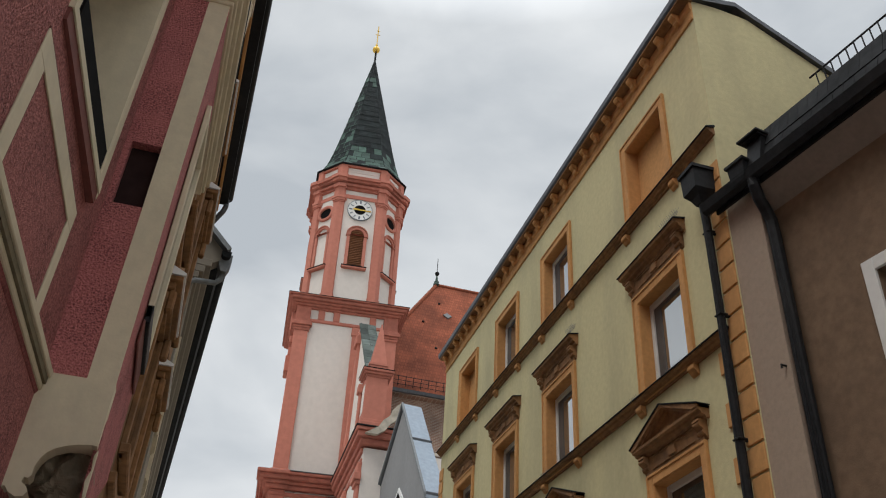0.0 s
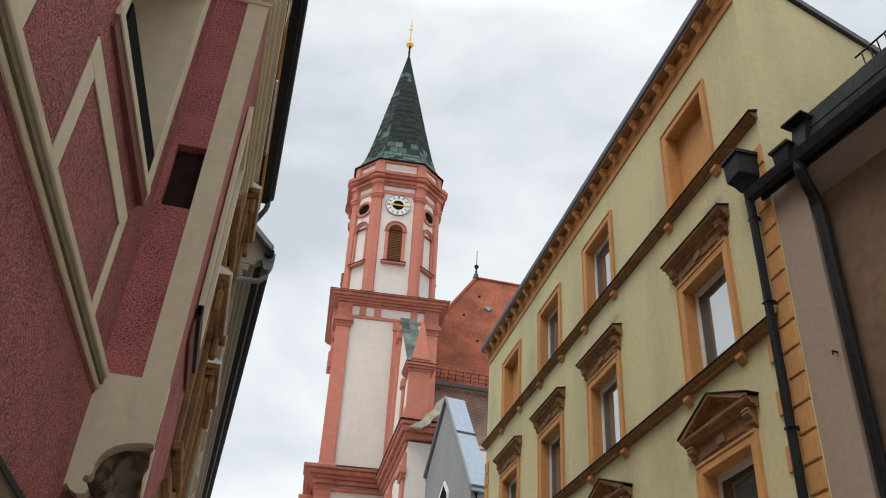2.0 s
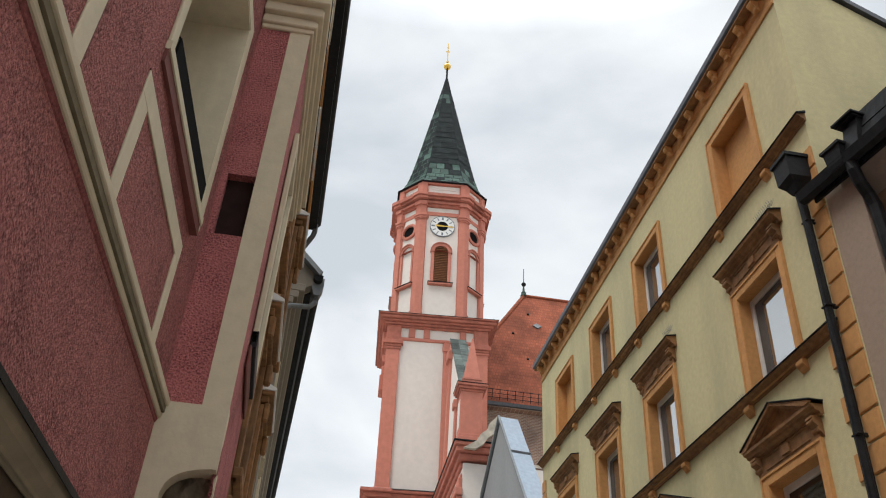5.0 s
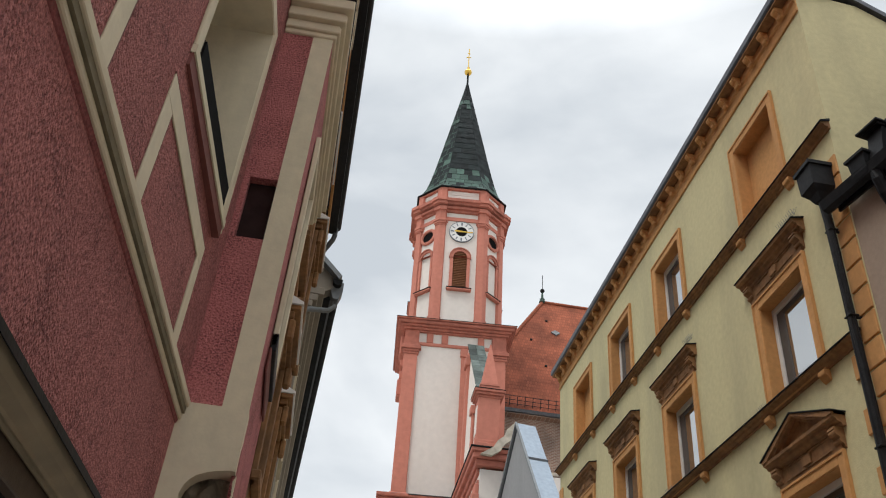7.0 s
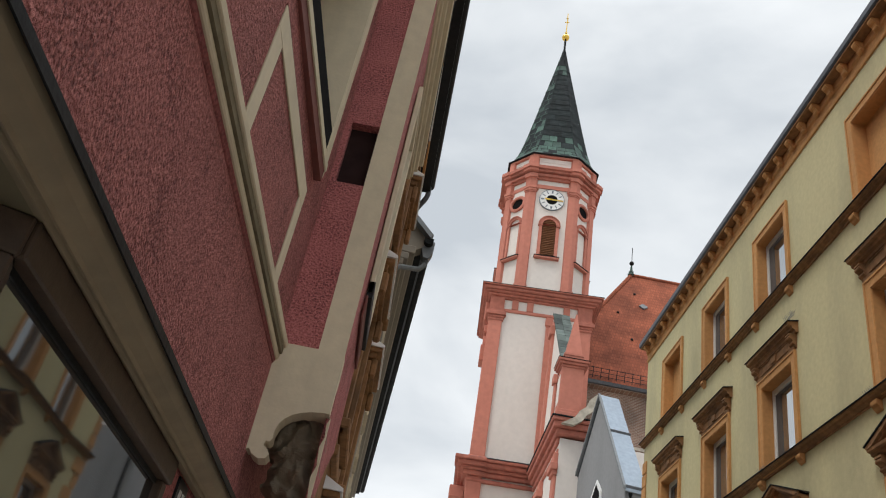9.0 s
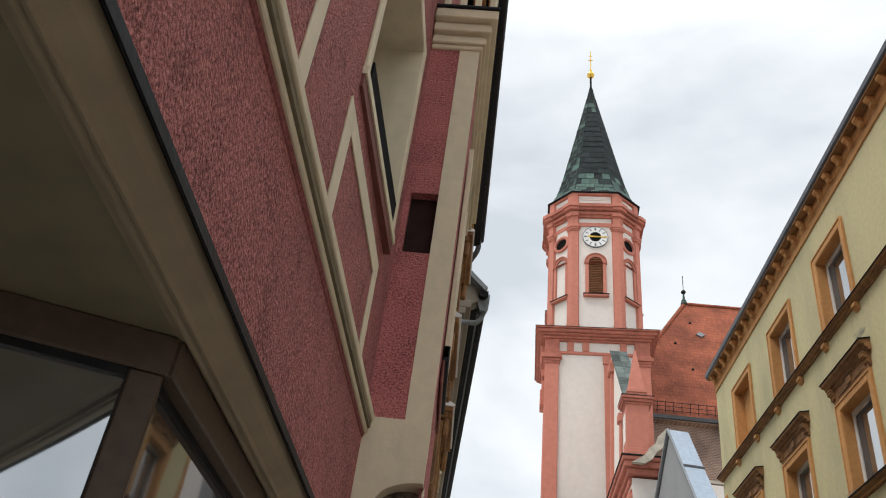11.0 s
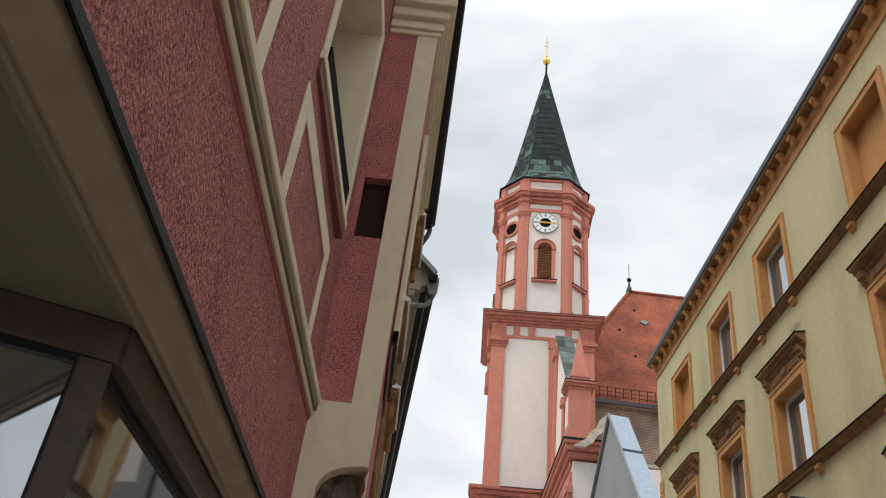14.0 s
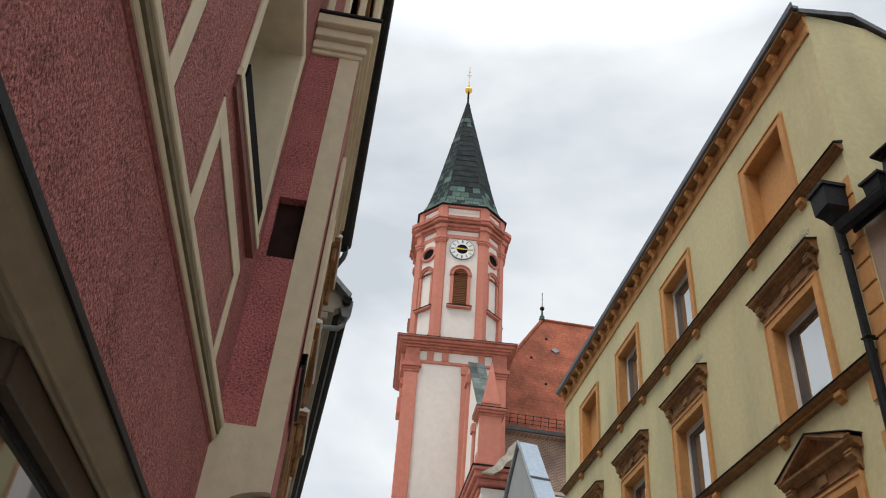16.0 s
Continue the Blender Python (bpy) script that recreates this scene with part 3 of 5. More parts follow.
# the number plate on the pier
plate = thing("house_number_plate", "small black enamel plate with white figures on the pier", "sign", at=pose(-1.25, 3.97, 2.44))
part("plate", boxes((0.0, 0.012, -0.09, 0.09, -0.10, 0.10), bevel=0.003), NUMBER_PLATE, plate)
part("white_bar", boxes((0.012, 0.015, -0.05, -0.012, -0.055, 0.055), (0.012, 0.015, 0.015, 0.05, -0.055, 0.055)), LETTER, plate)

# ---------------------------------------------------------------- ochre house beyond the oriel
ochre = thing("ochre_house", "ochre painted house with white-topped window hoods", "house", at=pose(-1.03, 7.0, 0, 0, 0, 1.7))
wins = [(1.15, 2.15), (3.4, 4.4)]
holes = [(a, b, z, z + 1.6) for a, b in wins for z in (1.9, 4.4, 7.2)]
# wall and trim take the darkened ochre: the street's shade is painted in
part("wall", pierced(0.0, 5.4, 0.0, 10.0, -0.4, 0.0, holes, "x"), OCHRE_WORN_SHADED, ochre, "weathered ochre wall with street shade in its colour")
part("rear", boxes((-7, -6.7, 0, 5.4, 0, 10.0), (-6.7, -0.4, 5.1, 5.4, 0, 10.0)), OCHRE_WORN_SHADED, ochre)
part("roof", prism(bmesh.new(), [(-7.2, 10.5), (0.2, 10.5), (-3.4, 14.2)], 0.0, 5.3), SLATE_DARK, ochre)
for a, b in wins:
    for z in (1.9, 4.4, 7.2):
        w = part("window", boxes((-0.2, -0.14, a, a + 0.07, z, z + 1.6), (-0.2, -0.14, b - 0.07, b, z, z + 1.6), (-0.2, -0.14, a + 0.07, b - 0.07, z + 1.53, z + 1.6), (-0.2, -0.14, a + 0.07, b - 0.07, z, z + 0.07)), WHITE_FRAME, ochre)
        part("pane", boxes((-0.18, -0.17, a + 0.07, b - 0.07, z + 0.07, z + 1.53)), PANE, w)
        part("surround", boxes((0.0, 0.05, a - 0.16, a, z - 0.1, z + 1.62), (0.0, 0.05, b, b + 0.16, z - 0.1, z + 1.62), (0.0, 0.05, a, b, z + 1.6, z + 1.66), bevel=0.006), OCHRE_WORN_SHADED, w)
        for yc in (a - 0.08, b + 0.08):
            part("console", boxes((0.05, 0.13, yc - 0.06, yc + 0.06, z + 1.42, z + 1.66), bevel=0.02), OCHRE_WORN_SHADED, w)
        hood = part("hood", boxes((0.0, 0.10, a - 0.16, b + 0.16, z + 1.66, z + 1.74), (0.0, 0.16, a - 0.2, b + 0.2, z + 1.74, z + 1.80), bevel=0.01), OCHRE_WORN_SHADED, w, "ochre moulded hood")
        part("hood_cover", prism(bmesh.new(), [(0.0, z + 1.92), (0.0, z + 1.80), (0.18, z + 1.80), (0.18, z + 1.83)], a - 0.22, b + 0.22), LETTER, hood, "white painted top of the hood")
        part("sill", boxes((0.0, 0.10, a - 0.18, b + 0.18, z - 0.1, z), bevel=0.015), OCHRE_WORN_SHADED, w)
for p, z0, z1 in ((0.07, 3.95, 4.05), (0.05, 6.65, 6.73)):
    part("storey_band", boxes((0.0, p, 0.72, 5.4, z0, z1), bevel=0.01), OCHRE_WORN_SHADED, ochre)
part("eaves_board", boxes((-0.1, 0.05, -0.75, 5.3, 9.95, 10.16), bevel=0.01), OCHRE_WORN_SHADED, ochre, "ochre eaves board")
part("eaves_soffit", boxes((-0.1, 0.085, -0.75, 5.3, 10.16, 10.24)), BLACK, ochre, "black painted eaves soffit")
part("eaves_strip", boxes((0.085, 0.125, -0.75, 5.34, 10.10, 10.28), bevel=0.006), OCHRE, ochre, "narrow ochre eaves strip")
part("eaves_soffit", boxes((0.125, 0.26, -0.75, 5.3, 10.24, 10.33)), BLACK, ochre, "black painted eaves soffit")
gut = part("gutter", prism(bmesh.new(), [(0.14, 10.33)] + arc(0.24, 10.42, 0.085, 180, 360, 8) + [(0.325, 10.46), (0.305, 10.46), (0.14, 10.46)], -0.75, 5.35), BLACK, ochre, "black eaves gutter")
part("downpipe", tube(bmesh.new(), [(0.24, 5.28, 10.36), (0.24, 5.28, 10.2), (0.22, 5.30, 10.12), (0.02, 5.46, 9.80), (-0.12, 5.5, 9.7), (-0.15, 5.5, 9.5), (-0.15, 5.5, 0.0)], 0.045), LEAD, ochre, "grey metal downpipe")

# ---------------------------------------------------------------- pale house farther along
pale = thing("pale_house", "pale grey-beige house with a grey gutter", "house", at=pose(-1.24, 13.4, 0, 0, 0, 3.7))
holes = [(1.2 + 2.6 * i, 2.2 + 2.6 * i, z, z + 1.6) for i in range(6) for z in (4.0, 7.0)]
part("wall", pierced(0.0, 17.0, 0.0, 9.6, -0.4, 0.0, holes, "x"), PALE, pale, "pale plastered wall")
part("end_wall", boxes((-7.0, -0.4, 0.0, 0.3, 0, 9.6), (-7.0, -0.4, 16.7, 17.0, 0, 9.6)), PALE, pale)
part("gable_end", prism(bmesh.new(), [(-7.0, 9.6), (0.05, 9.6), (0.36, 9.82), (0.42, 9.98), (-3.3, 13.6)], 0.0, 0.255), PALE, pale)
for a, b, c, d in holes:
    w = part("window", boxes((-0.2, -0.14, a, a + 0.07, c, d), (-0.2, -0.14, b - 0.07, b, c, d), (-0.2, -0.14, a + 0.07, b - 0.07, d - 0.07, d), (-0.2, -0.14, a + 0.07, b - 0.07, c, c + 0.07)), WHITE_FRAME, pale)
    part("pane", boxes((-0.18, -0.17, a + 0.07, b - 0.07, c + 0.07, d - 0.07)), PANE, w)
    part("surround", boxes((0.0, 0.04, a - 0.12, a, c - 0.1, d + 0.12), (0.0, 0.04, b, b + 0.12, c - 0.1, d + 0.12), (0.0, 0.04, a, b, d, d + 0.12), (0.0, 0.07, a, b, c - 0.1, c)), CREAM, w)
for z0, z1, p in ((9.35, 9.48, 0.06), (9.48, 9.62, 0.14), (9.62, 9.78, 0.24)):
    part("eaves_moulding", boxes((-0.05, p, -0.05, 17.0, z0, z1), bevel=0.015), PALE, pale)
part("eaves_soffit", boxes((-0.3, 0.36, 0.26, 17.0, 9.78, 9.83)), SLATE_DARK, pale)
part("roof", prism(bmesh.new(), [(-7.3, 9.84), (0.40, 9.84), (0.40, 9.92), (-3.3, 13.6)], 0.26, 17.0), LEAD, pale, "grey roof")
part("gutter", prism(bmesh.new(), arc(0.44, 9.93, 0.085, 180, 360, 8) + [(0.525, 9.97), (0.355, 9.97)], -0.12, 17.0), SLATE_DARK, pale, "dark eaves gutter")
part("verge_sheet", prism(bmesh.new(), [(-3.3, 13.62), (0.45, 9.95), (0.50, 10.02), (-3.3, 13.75)], -0.18, 0.30), GREY_METAL, pale)
part("rain_hopper", prism(bmesh.new(), [(0.36, 9.98), (0.34, 9.80), (0.40, 9.62), (0.50, 9.62), (0.56, 9.80), (0.56, 9.98)], 0.0, 0.26), GREY_METAL, pale, "grey rain hopper")
part("downpipe", tube(bmesh.new(), [(0.45, 0.13, 9.65), (0.45, 0.13, 9.52), (0.36, 0.13, 9.42), (0.02, -0.02, 9.30), (-0.08, -0.08, 9.2), (-0.1, -0.1, 9.0), (-0.1, -0.1, 0)], 0.05), GREY_METAL, pale, "grey metal downpipe")

# ---------------------------------------------------------------- yellow house
yellow = thing("yellow_house", "yellow-green plastered house with ochre window surrounds and cornices", "house", at=pose(5.3, 7.33, 0))
YL = 12.95  # length along the street


def ybox(*rows, bevel=0.0):
    """Rows as (out0, out1, y0, y1, z0, z1): out is how far it stands before the wall; y in the place."""
    return boxes(*[(-r[1], -r[0], r[2] - 7.33, r[3] - 7.33, r[4], r[5]) for r in rows], bevel=bevel)


def yprism(outline, y0, y1):
    return prism(bmesh.new(), [(-o, z) for o, z in outline], y0 - 7.33, y1 - 7.33)


near_edges = (8.36, 11.92, 14.66, 17.42)
FR = 0.15
W = 1.45
holes = []
for a in near_edges:
    for z0, z1 in ((9.72, 11.15), (6.68, 8.19), (3.75, 5.48), (1.0, 2.6)):
        f = FR
        holes.append((a + f - 7.33, a + W - f - 7.33, z0, z1))
part("wall", pierced(0.0, YL, 0.0, 12.3, 0.0, 0.45, holes, "x"), YELLOW, yellow, "yellow-green plastered front")
gable = [(0.45, 0.0), (9.5, 0.0), (9.5, 10.2), (2.45, 11.36), (0.95, 12.24), (0.45, 12.3)]
part("gable_wall", prism(bmesh.new(), gable, 0.0, 0.4), YELLOW, yellow, "yellow-green plastered gable wall")
part("far_wall", boxes((0.45, 9.5, YL - 0.4, YL, 0.0, 12.2), (9.1, 9.5, 0.4, YL - 0.4, 0, 10.0)), YELLOW, yellow)
part("roof", prism(bmesh.new(), [(-0.12, 12.36), (0.75, 12.50), (2.5, 11.45), (9.6, 10.3), (9.6, 10.22), (2.45, 11.37), (0.75, 12.40), (-0.12, 12.27)], -0.06, YL + 0.05), LEAD, yellow, "grey sheet-metal roof edge")
# eaves: frieze, bed mouldings, modillions, crown and gutter
part("frieze", yprism([(0.0, 11.90), (0.025, 11.90), (0.035, 11.93), (0.035, 11.96), (0.02, 11.97), (0.02, 12.10), (0.05, 12.13), (0.05, 12.26), (0.0, 12.26)], 7.33, 7.33 + YL), OCHRE, yellow, "ochre eaves frieze")
# darker ochre puts the shade between the modillions into the soffit colour
part("eaves_soffit", ybox((0.0, 0.21, 7.30, 7.36 + YL, 12.26, 12.30)), OCHRE_WORN_SHADED, yellow)
part("gutter", yprism([(0.14, 12.30), (0.22, 12.30), (0.245, 12.33), (0.25, 12.43), (0.23, 12.43), (0.225, 12.36), (0.14, 12.36)], 7.24, 7.38 + YL), LEAD, yellow, "grey metal eaves gutter")
mo = prism(bmesh.new(), [(-0.05, 0.0), (-0.185, 0.0), (-0.19, -0.05), (-0.165, -0.085), (-0.13, -0.095), (-0.11, -0.13), (-0.115, -0.16), (-0.09, -0.185), (-0.05, -0.19)], -0.058, 0.058)
bmesh.ops.bevel(mo, geom=mo.edges[:], offset=0.007, segments=1, affect="EDGES")
mod = part("modillion", mo, OCHRE, yellow, "small ochre eaves bracket")
mod.location = (0.0, 0.33, 12.26)
n_mod = 27
for i in range(1, n_mod):
    m2 = mod.copy()
    scene.collection.objects.link(m2)
    m2.location = (0.0, 0.33 + i * (YL - 0.55) / (n_mod - 1), 12.26)
# cornices at two storeys with their small brackets
for zt, ys in ((9.655, (8.35, 9.84, 11.98, 13.36, 14.65, 16.0, 17.4, 18.82)), (6.735, (8.42, 9.80, 11.92, 13.3, 14.65, 16.0, 17.4, 18.8))):
    # dark ochre carries both dirt and the shade below the ledge
    part("cornice", yprism([(0.0, zt - 0.13), (0.03, zt - 0.13), (0.035, zt - 0.105), (0.075, zt - 0.09), (0.085, zt - 0.065), (0.12, zt - 0.055), (0.125, zt - 0.03), (0.0, zt - 0.01)], 7.29 if zt > 8 else 7.62, 7.38 + YL), OCHRE_WORN_SHADED, yellow, "weathered ochre cornice with shade in its colour")
    part("cornice_flashing", yprism([(0.0, zt - 0.01), (0.135, zt - 0.035), (0.14, zt - 0.03), (0.14, zt - 0.018), (0.0, zt + 0.03)], 7.27 if zt > 8 else 7.60, 7.40 + YL), SLATE_DARK, yellow, "dark metal cornice cover")
    for y in ys:
        br = bmesh.new()
        prism(br, [(0.0, 0.0), (-0.085, 0.0), (-0.085, -0.055), (-0.07, -0.075), (-0.05, -0.08), (-0.035, -0.12), (0.0, -0.145)], -0.075, 0.075)
        bmesh.ops.bevel(br, geom=br.edges[:], offset=0.006, segments=1, affect="EDGES")
        b = part("bracket", br, OCHRE, yellow, "small ochre bracket")
        b.location = (0.0, y - 7.33, zt - 0.13)


def CONSOLE(z):
    """Side of a small scrolled console whose top lies at z."""
    return [(0.0, z), (0.125, z), (0.13, z - 0.03)] + [(0.09 + o, z - 0.06 + v) for o, v in arc(0, 0, 0.035, 60, -90, 6)] + \
           [(0.075, z - 0.11)] + [(0.045 + o, z - 0.15 + v) for o, v in arc(0, 0, 0.03, 60, -100, 6)] + [(0.02, z - 0.22), (0.0, z - 0.24)]


def yellow_window(a, z0, z1, top, blind=False, dark=False, fw=FR):
    """Ochre surround, reveal and sash window; a: near edge in the place, z0..z1: opening, top: outer top."""
    f0, f1 = a, a + W
    i0, i1 = a + fw, a + W - fw
    w = part("window", ybox((0.0, 0.035, f0, i0, z0 - 0.05, top), (0.0, 0.035, i1, f1, z0 - 0.05, top), (0.0, 0.035, i0, i1, z1, top), bevel=0.006), OCHRE, yellow, "window in an ochre surround" if not blind else "blind window in an ochre surround")
    part("outer_bead", ybox((0.035, 0.05, f0, f0 + 0.03, z0 - 0.05, top), (0.035, 0.05, f1 - 0.03, f1, z0 - 0.05, top), (0.035, 0.05, f0 + 0.03, f1 - 0.03, top - 0.03, top)), OCHRE, w)
    d = 0.21
    part("reveal", ybox((-d, 0.02, i0, i0 + 0.012, z0, z1), (-d, 0.02, i1 - 0.012, i1, z0, z1), (-d, 0.02, i0 + 0.012, i1 - 0.012, z1 - 0.012, z1)), OCHRE, w)
    part("sill", ybox((-d, 0.06, i0, i1, z0 - 0.05, z0), bevel=0.006), OCHRE, w)
    if blind:
        part("infill", ybox((-d - 0.05, -d + 0.02, i0, i1, z0, z1)), OCHRE, w, "ochre plastered blind infill")
        return w
    fr = part("frame", ybox((-d, -d + 0.06, i0 + 0.012, i0 + 0.09, z0, z1), (-d, -d + 0.06, i1 - 0.09, i1 - 0.012, z0, z1), (-d, -d + 0.06, i0 + 0.09, i1 - 0.09, z1 - 0.10, z1), (-d, -d + 0.06, i0 + 0.09, i1 - 0.09, z0, z0 + 0.07), bevel=0.008), WHITE_FRAME, w, "white painted frame")
    part("sash", ybox((-d - 0.02, -d + 0.035, i0 + 0.09, i0 + 0.16, z0 + 0.07, z1 - 0.10), (-d - 0.02, -d + 0.035, i1 - 0.27, i1 - 0.09, z0 + 0.07, z1 - 0.10), (-d - 0.02, -d + 0.035, i0 + 0.16, i1 - 0.27, z1 - 0.17, z1 - 0.10), (-d - 0.02, -d + 0.035, i0 + 0.16, i1 - 0.27, z0 + 0.07, z0 + 0.14), bevel=0.006), BROWN if dark else GREY_FRAME, fr)
    part("pane", ybox((-d + 0.012, -d + 0.022, i0 + 0.16, i1 - 0.27, z0 + 0.14, z1 - 0.17)), SIDEGLASS if dark else PANE, fr)
    return w


for k, a in enumerate(near_edges):
    yellow_window(a, 9.72, 11.15, 11.30, blind=k in (0, 3))
    w = yellow_window(a, 6.68, 8.19, 8.34)
    lab = "ochre moulded lintel"
    part("lintel_panel", ybox((0.0, 0.04, a + 0.02, a + W - 0.02, 8.34, 8.60), (0.04, 0.055, a + 0.2, a + W - 0.2, 8.40, 8.415), (0.04, 0.055, a + 0.2, a + W - 0.2, 8.555, 8.57), (0.04, 0.07, a + W / 2 - 0.09, a + W / 2 + 0.09, 8.43, 8.54), bevel=0.004), OCHRE_WORN_SHADED, w)
    part("lintel", yprism([(0.0, 8.60), (0.05, 8.60), (0.06, 8.64), (0.10, 8.655), (0.11, 8.695), (0.165, 8.71), (0.175, 8.755), (0.0, 8.79)], a - 0.11, a + W + 0.13), OCHRE_WORN_SHADED, w, lab)
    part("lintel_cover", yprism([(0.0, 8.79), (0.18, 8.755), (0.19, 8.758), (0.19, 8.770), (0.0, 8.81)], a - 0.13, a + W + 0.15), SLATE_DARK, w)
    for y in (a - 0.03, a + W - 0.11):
        part("lintel_console", yprism(CONSOLE(8.60), y, y + 0.14), OCHRE_WORN_SHADED, w)
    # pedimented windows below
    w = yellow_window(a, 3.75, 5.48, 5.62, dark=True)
    part("lintel_panel", ybox((0.0, 0.04, a + 0.02, a + W - 0.02, 5.62, 5.86), (0.04, 0.055, a + 0.2, a + W - 0.2, 5.66, 5.675), (0.04, 0.055, a + 0.2, a + W - 0.2, 5.82, 5.835), (0.04, 0.07, a + W / 2 - 0.09, a + W / 2 + 0.09, 5.69, 5.81), bevel=0.004), OCHRE_WORN_SHADED, w)
    part("pediment_base", yprism([(0.0, 5.86), (0.05, 5.86), (0.06, 5.89), (0.11, 5.905), (0.12, 5.935), (0.16, 5.945), (0.165, 5.98), (0.0, 5.98)], a - 0.10, a + W + 0.12), OCHRE_WORN_SHADED, w)
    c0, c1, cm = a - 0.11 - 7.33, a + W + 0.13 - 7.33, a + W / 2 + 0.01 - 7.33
    part("tympanum", prism(bmesh.new(), [(c0 + 0.25, 5.98), (c1 - 0.25, 5.98), (cm, 6.26)], -0.05, 0.0, "x"), OCHRE_WORN_SHADED, w)
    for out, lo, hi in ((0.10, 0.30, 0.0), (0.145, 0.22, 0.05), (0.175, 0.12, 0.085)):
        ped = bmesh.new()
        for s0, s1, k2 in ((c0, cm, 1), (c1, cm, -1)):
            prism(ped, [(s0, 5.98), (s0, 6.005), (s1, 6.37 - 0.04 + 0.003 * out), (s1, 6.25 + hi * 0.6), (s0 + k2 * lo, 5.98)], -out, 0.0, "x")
        part("pediment", ped, OCHRE_WORN_SHADED, w, "dark weathered ochre triangular pediment")
    cov = bmesh.new()
    for s0, s1 in ((c0 - 0.02, cm), (c1 + 0.02, cm)):
        prism(cov, [(s0, 6.007), (s0, 6.022), (s1, 6.352), (s1, 6.334)], -0.19, 0.0, "x")
    part("pediment_cover", cov, SLATE_DARK, w)
    for y in (a - 0.03, a + W - 0.11):
        part("lintel_console", yprism(CONSOLE(5.86), y, y + 0.14), OCHRE_WORN_SHADED, w)
    yellow_window(a, 1.0, 2.6, 2.75)
# rain hopper and black downpipe in front of the corner
hop = part("rain_hopper", loft(bmesh.new(), [[(cx - s, cy - s, z), (cx + s, cy - s, z), (cx + s, cy + s, z), (cx - s, cy + s, z)]
           for cx, cy, s, z in ((-0.15, 0.25, 0.06, 8.50), (-0.15, 0.25, 0.10, 8.60), (-0.17, 0.25, 0.15, 8.68), (-0.17, 0.25, 0.16, 8.98), (-0.17, 0.25, 0.185, 8.98), (-0.17, 0.25, 0.185, 9.03))]), BLACK, yellow, "black square rain hopper")
part("downpipe", tube(bmesh.new(), [(-0.15, 0.25, 8.56), (-0.13, 0.25, 8.2), (-0.12, 0.26, 6.0), (-0.12, 0.27, 0.0)], 0.055, 12), BLACK, yellow, "black downpipe")
for z in (8.05, 6.85, 5.3, 3.3):
    part("pipe_clip", boxes((-0.18, 0.0, 0.235, 0.265, z, z + 0.03), (-0.178, -0.062, 0.19, 0.31, z + 0.004, z + 0.026), bevel=0.004), BLACK, yellow)
# bird spikes on some ledges
for y0, y1, z, o in ((8.3, 8.75, 8.90, 0.08), (8.62, 9.0, 6.72, 0.05), (9.75, 9.95, 6.70, 0.09), (11.8, 12.1, 8.90, 0.08), (13.0, 13.3, 6.70, 0.09)):
    sp = bmesh.new()
    y = y0
    while y < y1:
        for lean in (-0.03, 0.0, 0.03):
            tube(sp, [(-o, y - 7.33, z - 0.03), (-o - lean, y + lean - 7.33, z + 0.085)], 0.0025, 4)
        y += 0.045
    tagged(part("bird_spikes", sp, GREY_METAL, yellow, "thin wire bird spikes"), kind="stuff")
# quoins at both corners
for i in range(29):
    z = 0.05 + 0.325 * i
    if z + 0.31 > 9.36:
        break
    long = 0.29 if z > 6.6 or i % 2 == 0 else 0.56
    part("quoin", ybox((0.0, 0.03, 7.325, 7.33 + long, z, z + 0.295), bevel=0.008), OCHRE, yellow)
    if z > 3.0:
        part("quoin", ybox((0.0, 0.03, 7.33 + YL - long, 7.335 + YL, z, z + 0.295), bevel=0.008), OCHRE, yellow)

# ---------------------------------------------------------------- low house beside it, turned a little
low = thing("taupe_house", "low taupe house with a beige pier and a black gutter", "house", at=pose(5.34, 7.31, 0, 0, 0, 9.7))
# own axes: x away from the street, y along the front (towards smaller y in the place)
part("pier", boxes((-0.02, 0.5, -0.48, 0.05, 0, 8.40)), BEIGE, low, "beige plastered pier")
part("hook", tube(bmesh.new(), [(-0.02, -0.42, 5.92), (-0.09, -0.42, 5.92), (-0.09, -0.42, 5.88)], 0.012, 6), BLACK, low)
holes = [(-2.62, -1.59, 5.0, 6.55), (-5.9, -4.8, 5.0, 6.55), (-2.62, -1.59, 1.0, 2.6), (-5.9, -4.8, 1.0, 2.6)]
part("wall", pierced(-14.0, -0.48, 0.0, 8.0, 0.18, 0.55, holes, "x"), TAUPE, low, "taupe plastered wall")
part("rear", boxes((8.0, 8.4, -14.0, 0.0, 0, 7.9), (0.55, 8.0, -14.0, -13.6, 0, 7.9)), TAUPE, low)
for a, b, c, d in holes:
    w = part("window", boxes((0.14, 0.18, a - 0.14, a, c - 0.14, d + 0.14), (0.14, 0.18, b, b + 0.14, c - 0.14, d + 0.14), (0.14, 0.18, a, b, d, d + 0.14), (0.14, 0.18, a, b, c - 0.14, c), bevel=0.005), WHITE_FRAME, low, "window with a white surround")
    part("frame", boxes((0.34, 0.4, a, a + 0.08, c, d), (0.34, 0.4, b - 0.08, b, c, d), (0.34, 0.4, a + 0.08, b - 0.08, d - 0.08, d), (0.34, 0.4, a + 0.08, b - 0.08, c, c + 0.08)), GREY_FRAME, w)
    part("pane", boxes((0.365, 0.375, a + 0.08, b - 0.08, c + 0.08, d - 0.08)), PANE, w)
part("eaves_soffit", prism(bmesh.new(), [(0.20, 7.98), (-0.10, 8.25), (-0.10, 8.32), (0.20, 8.32)], -14.0, -0.48), EAVES, low, "sloping taupe eaves soffit")
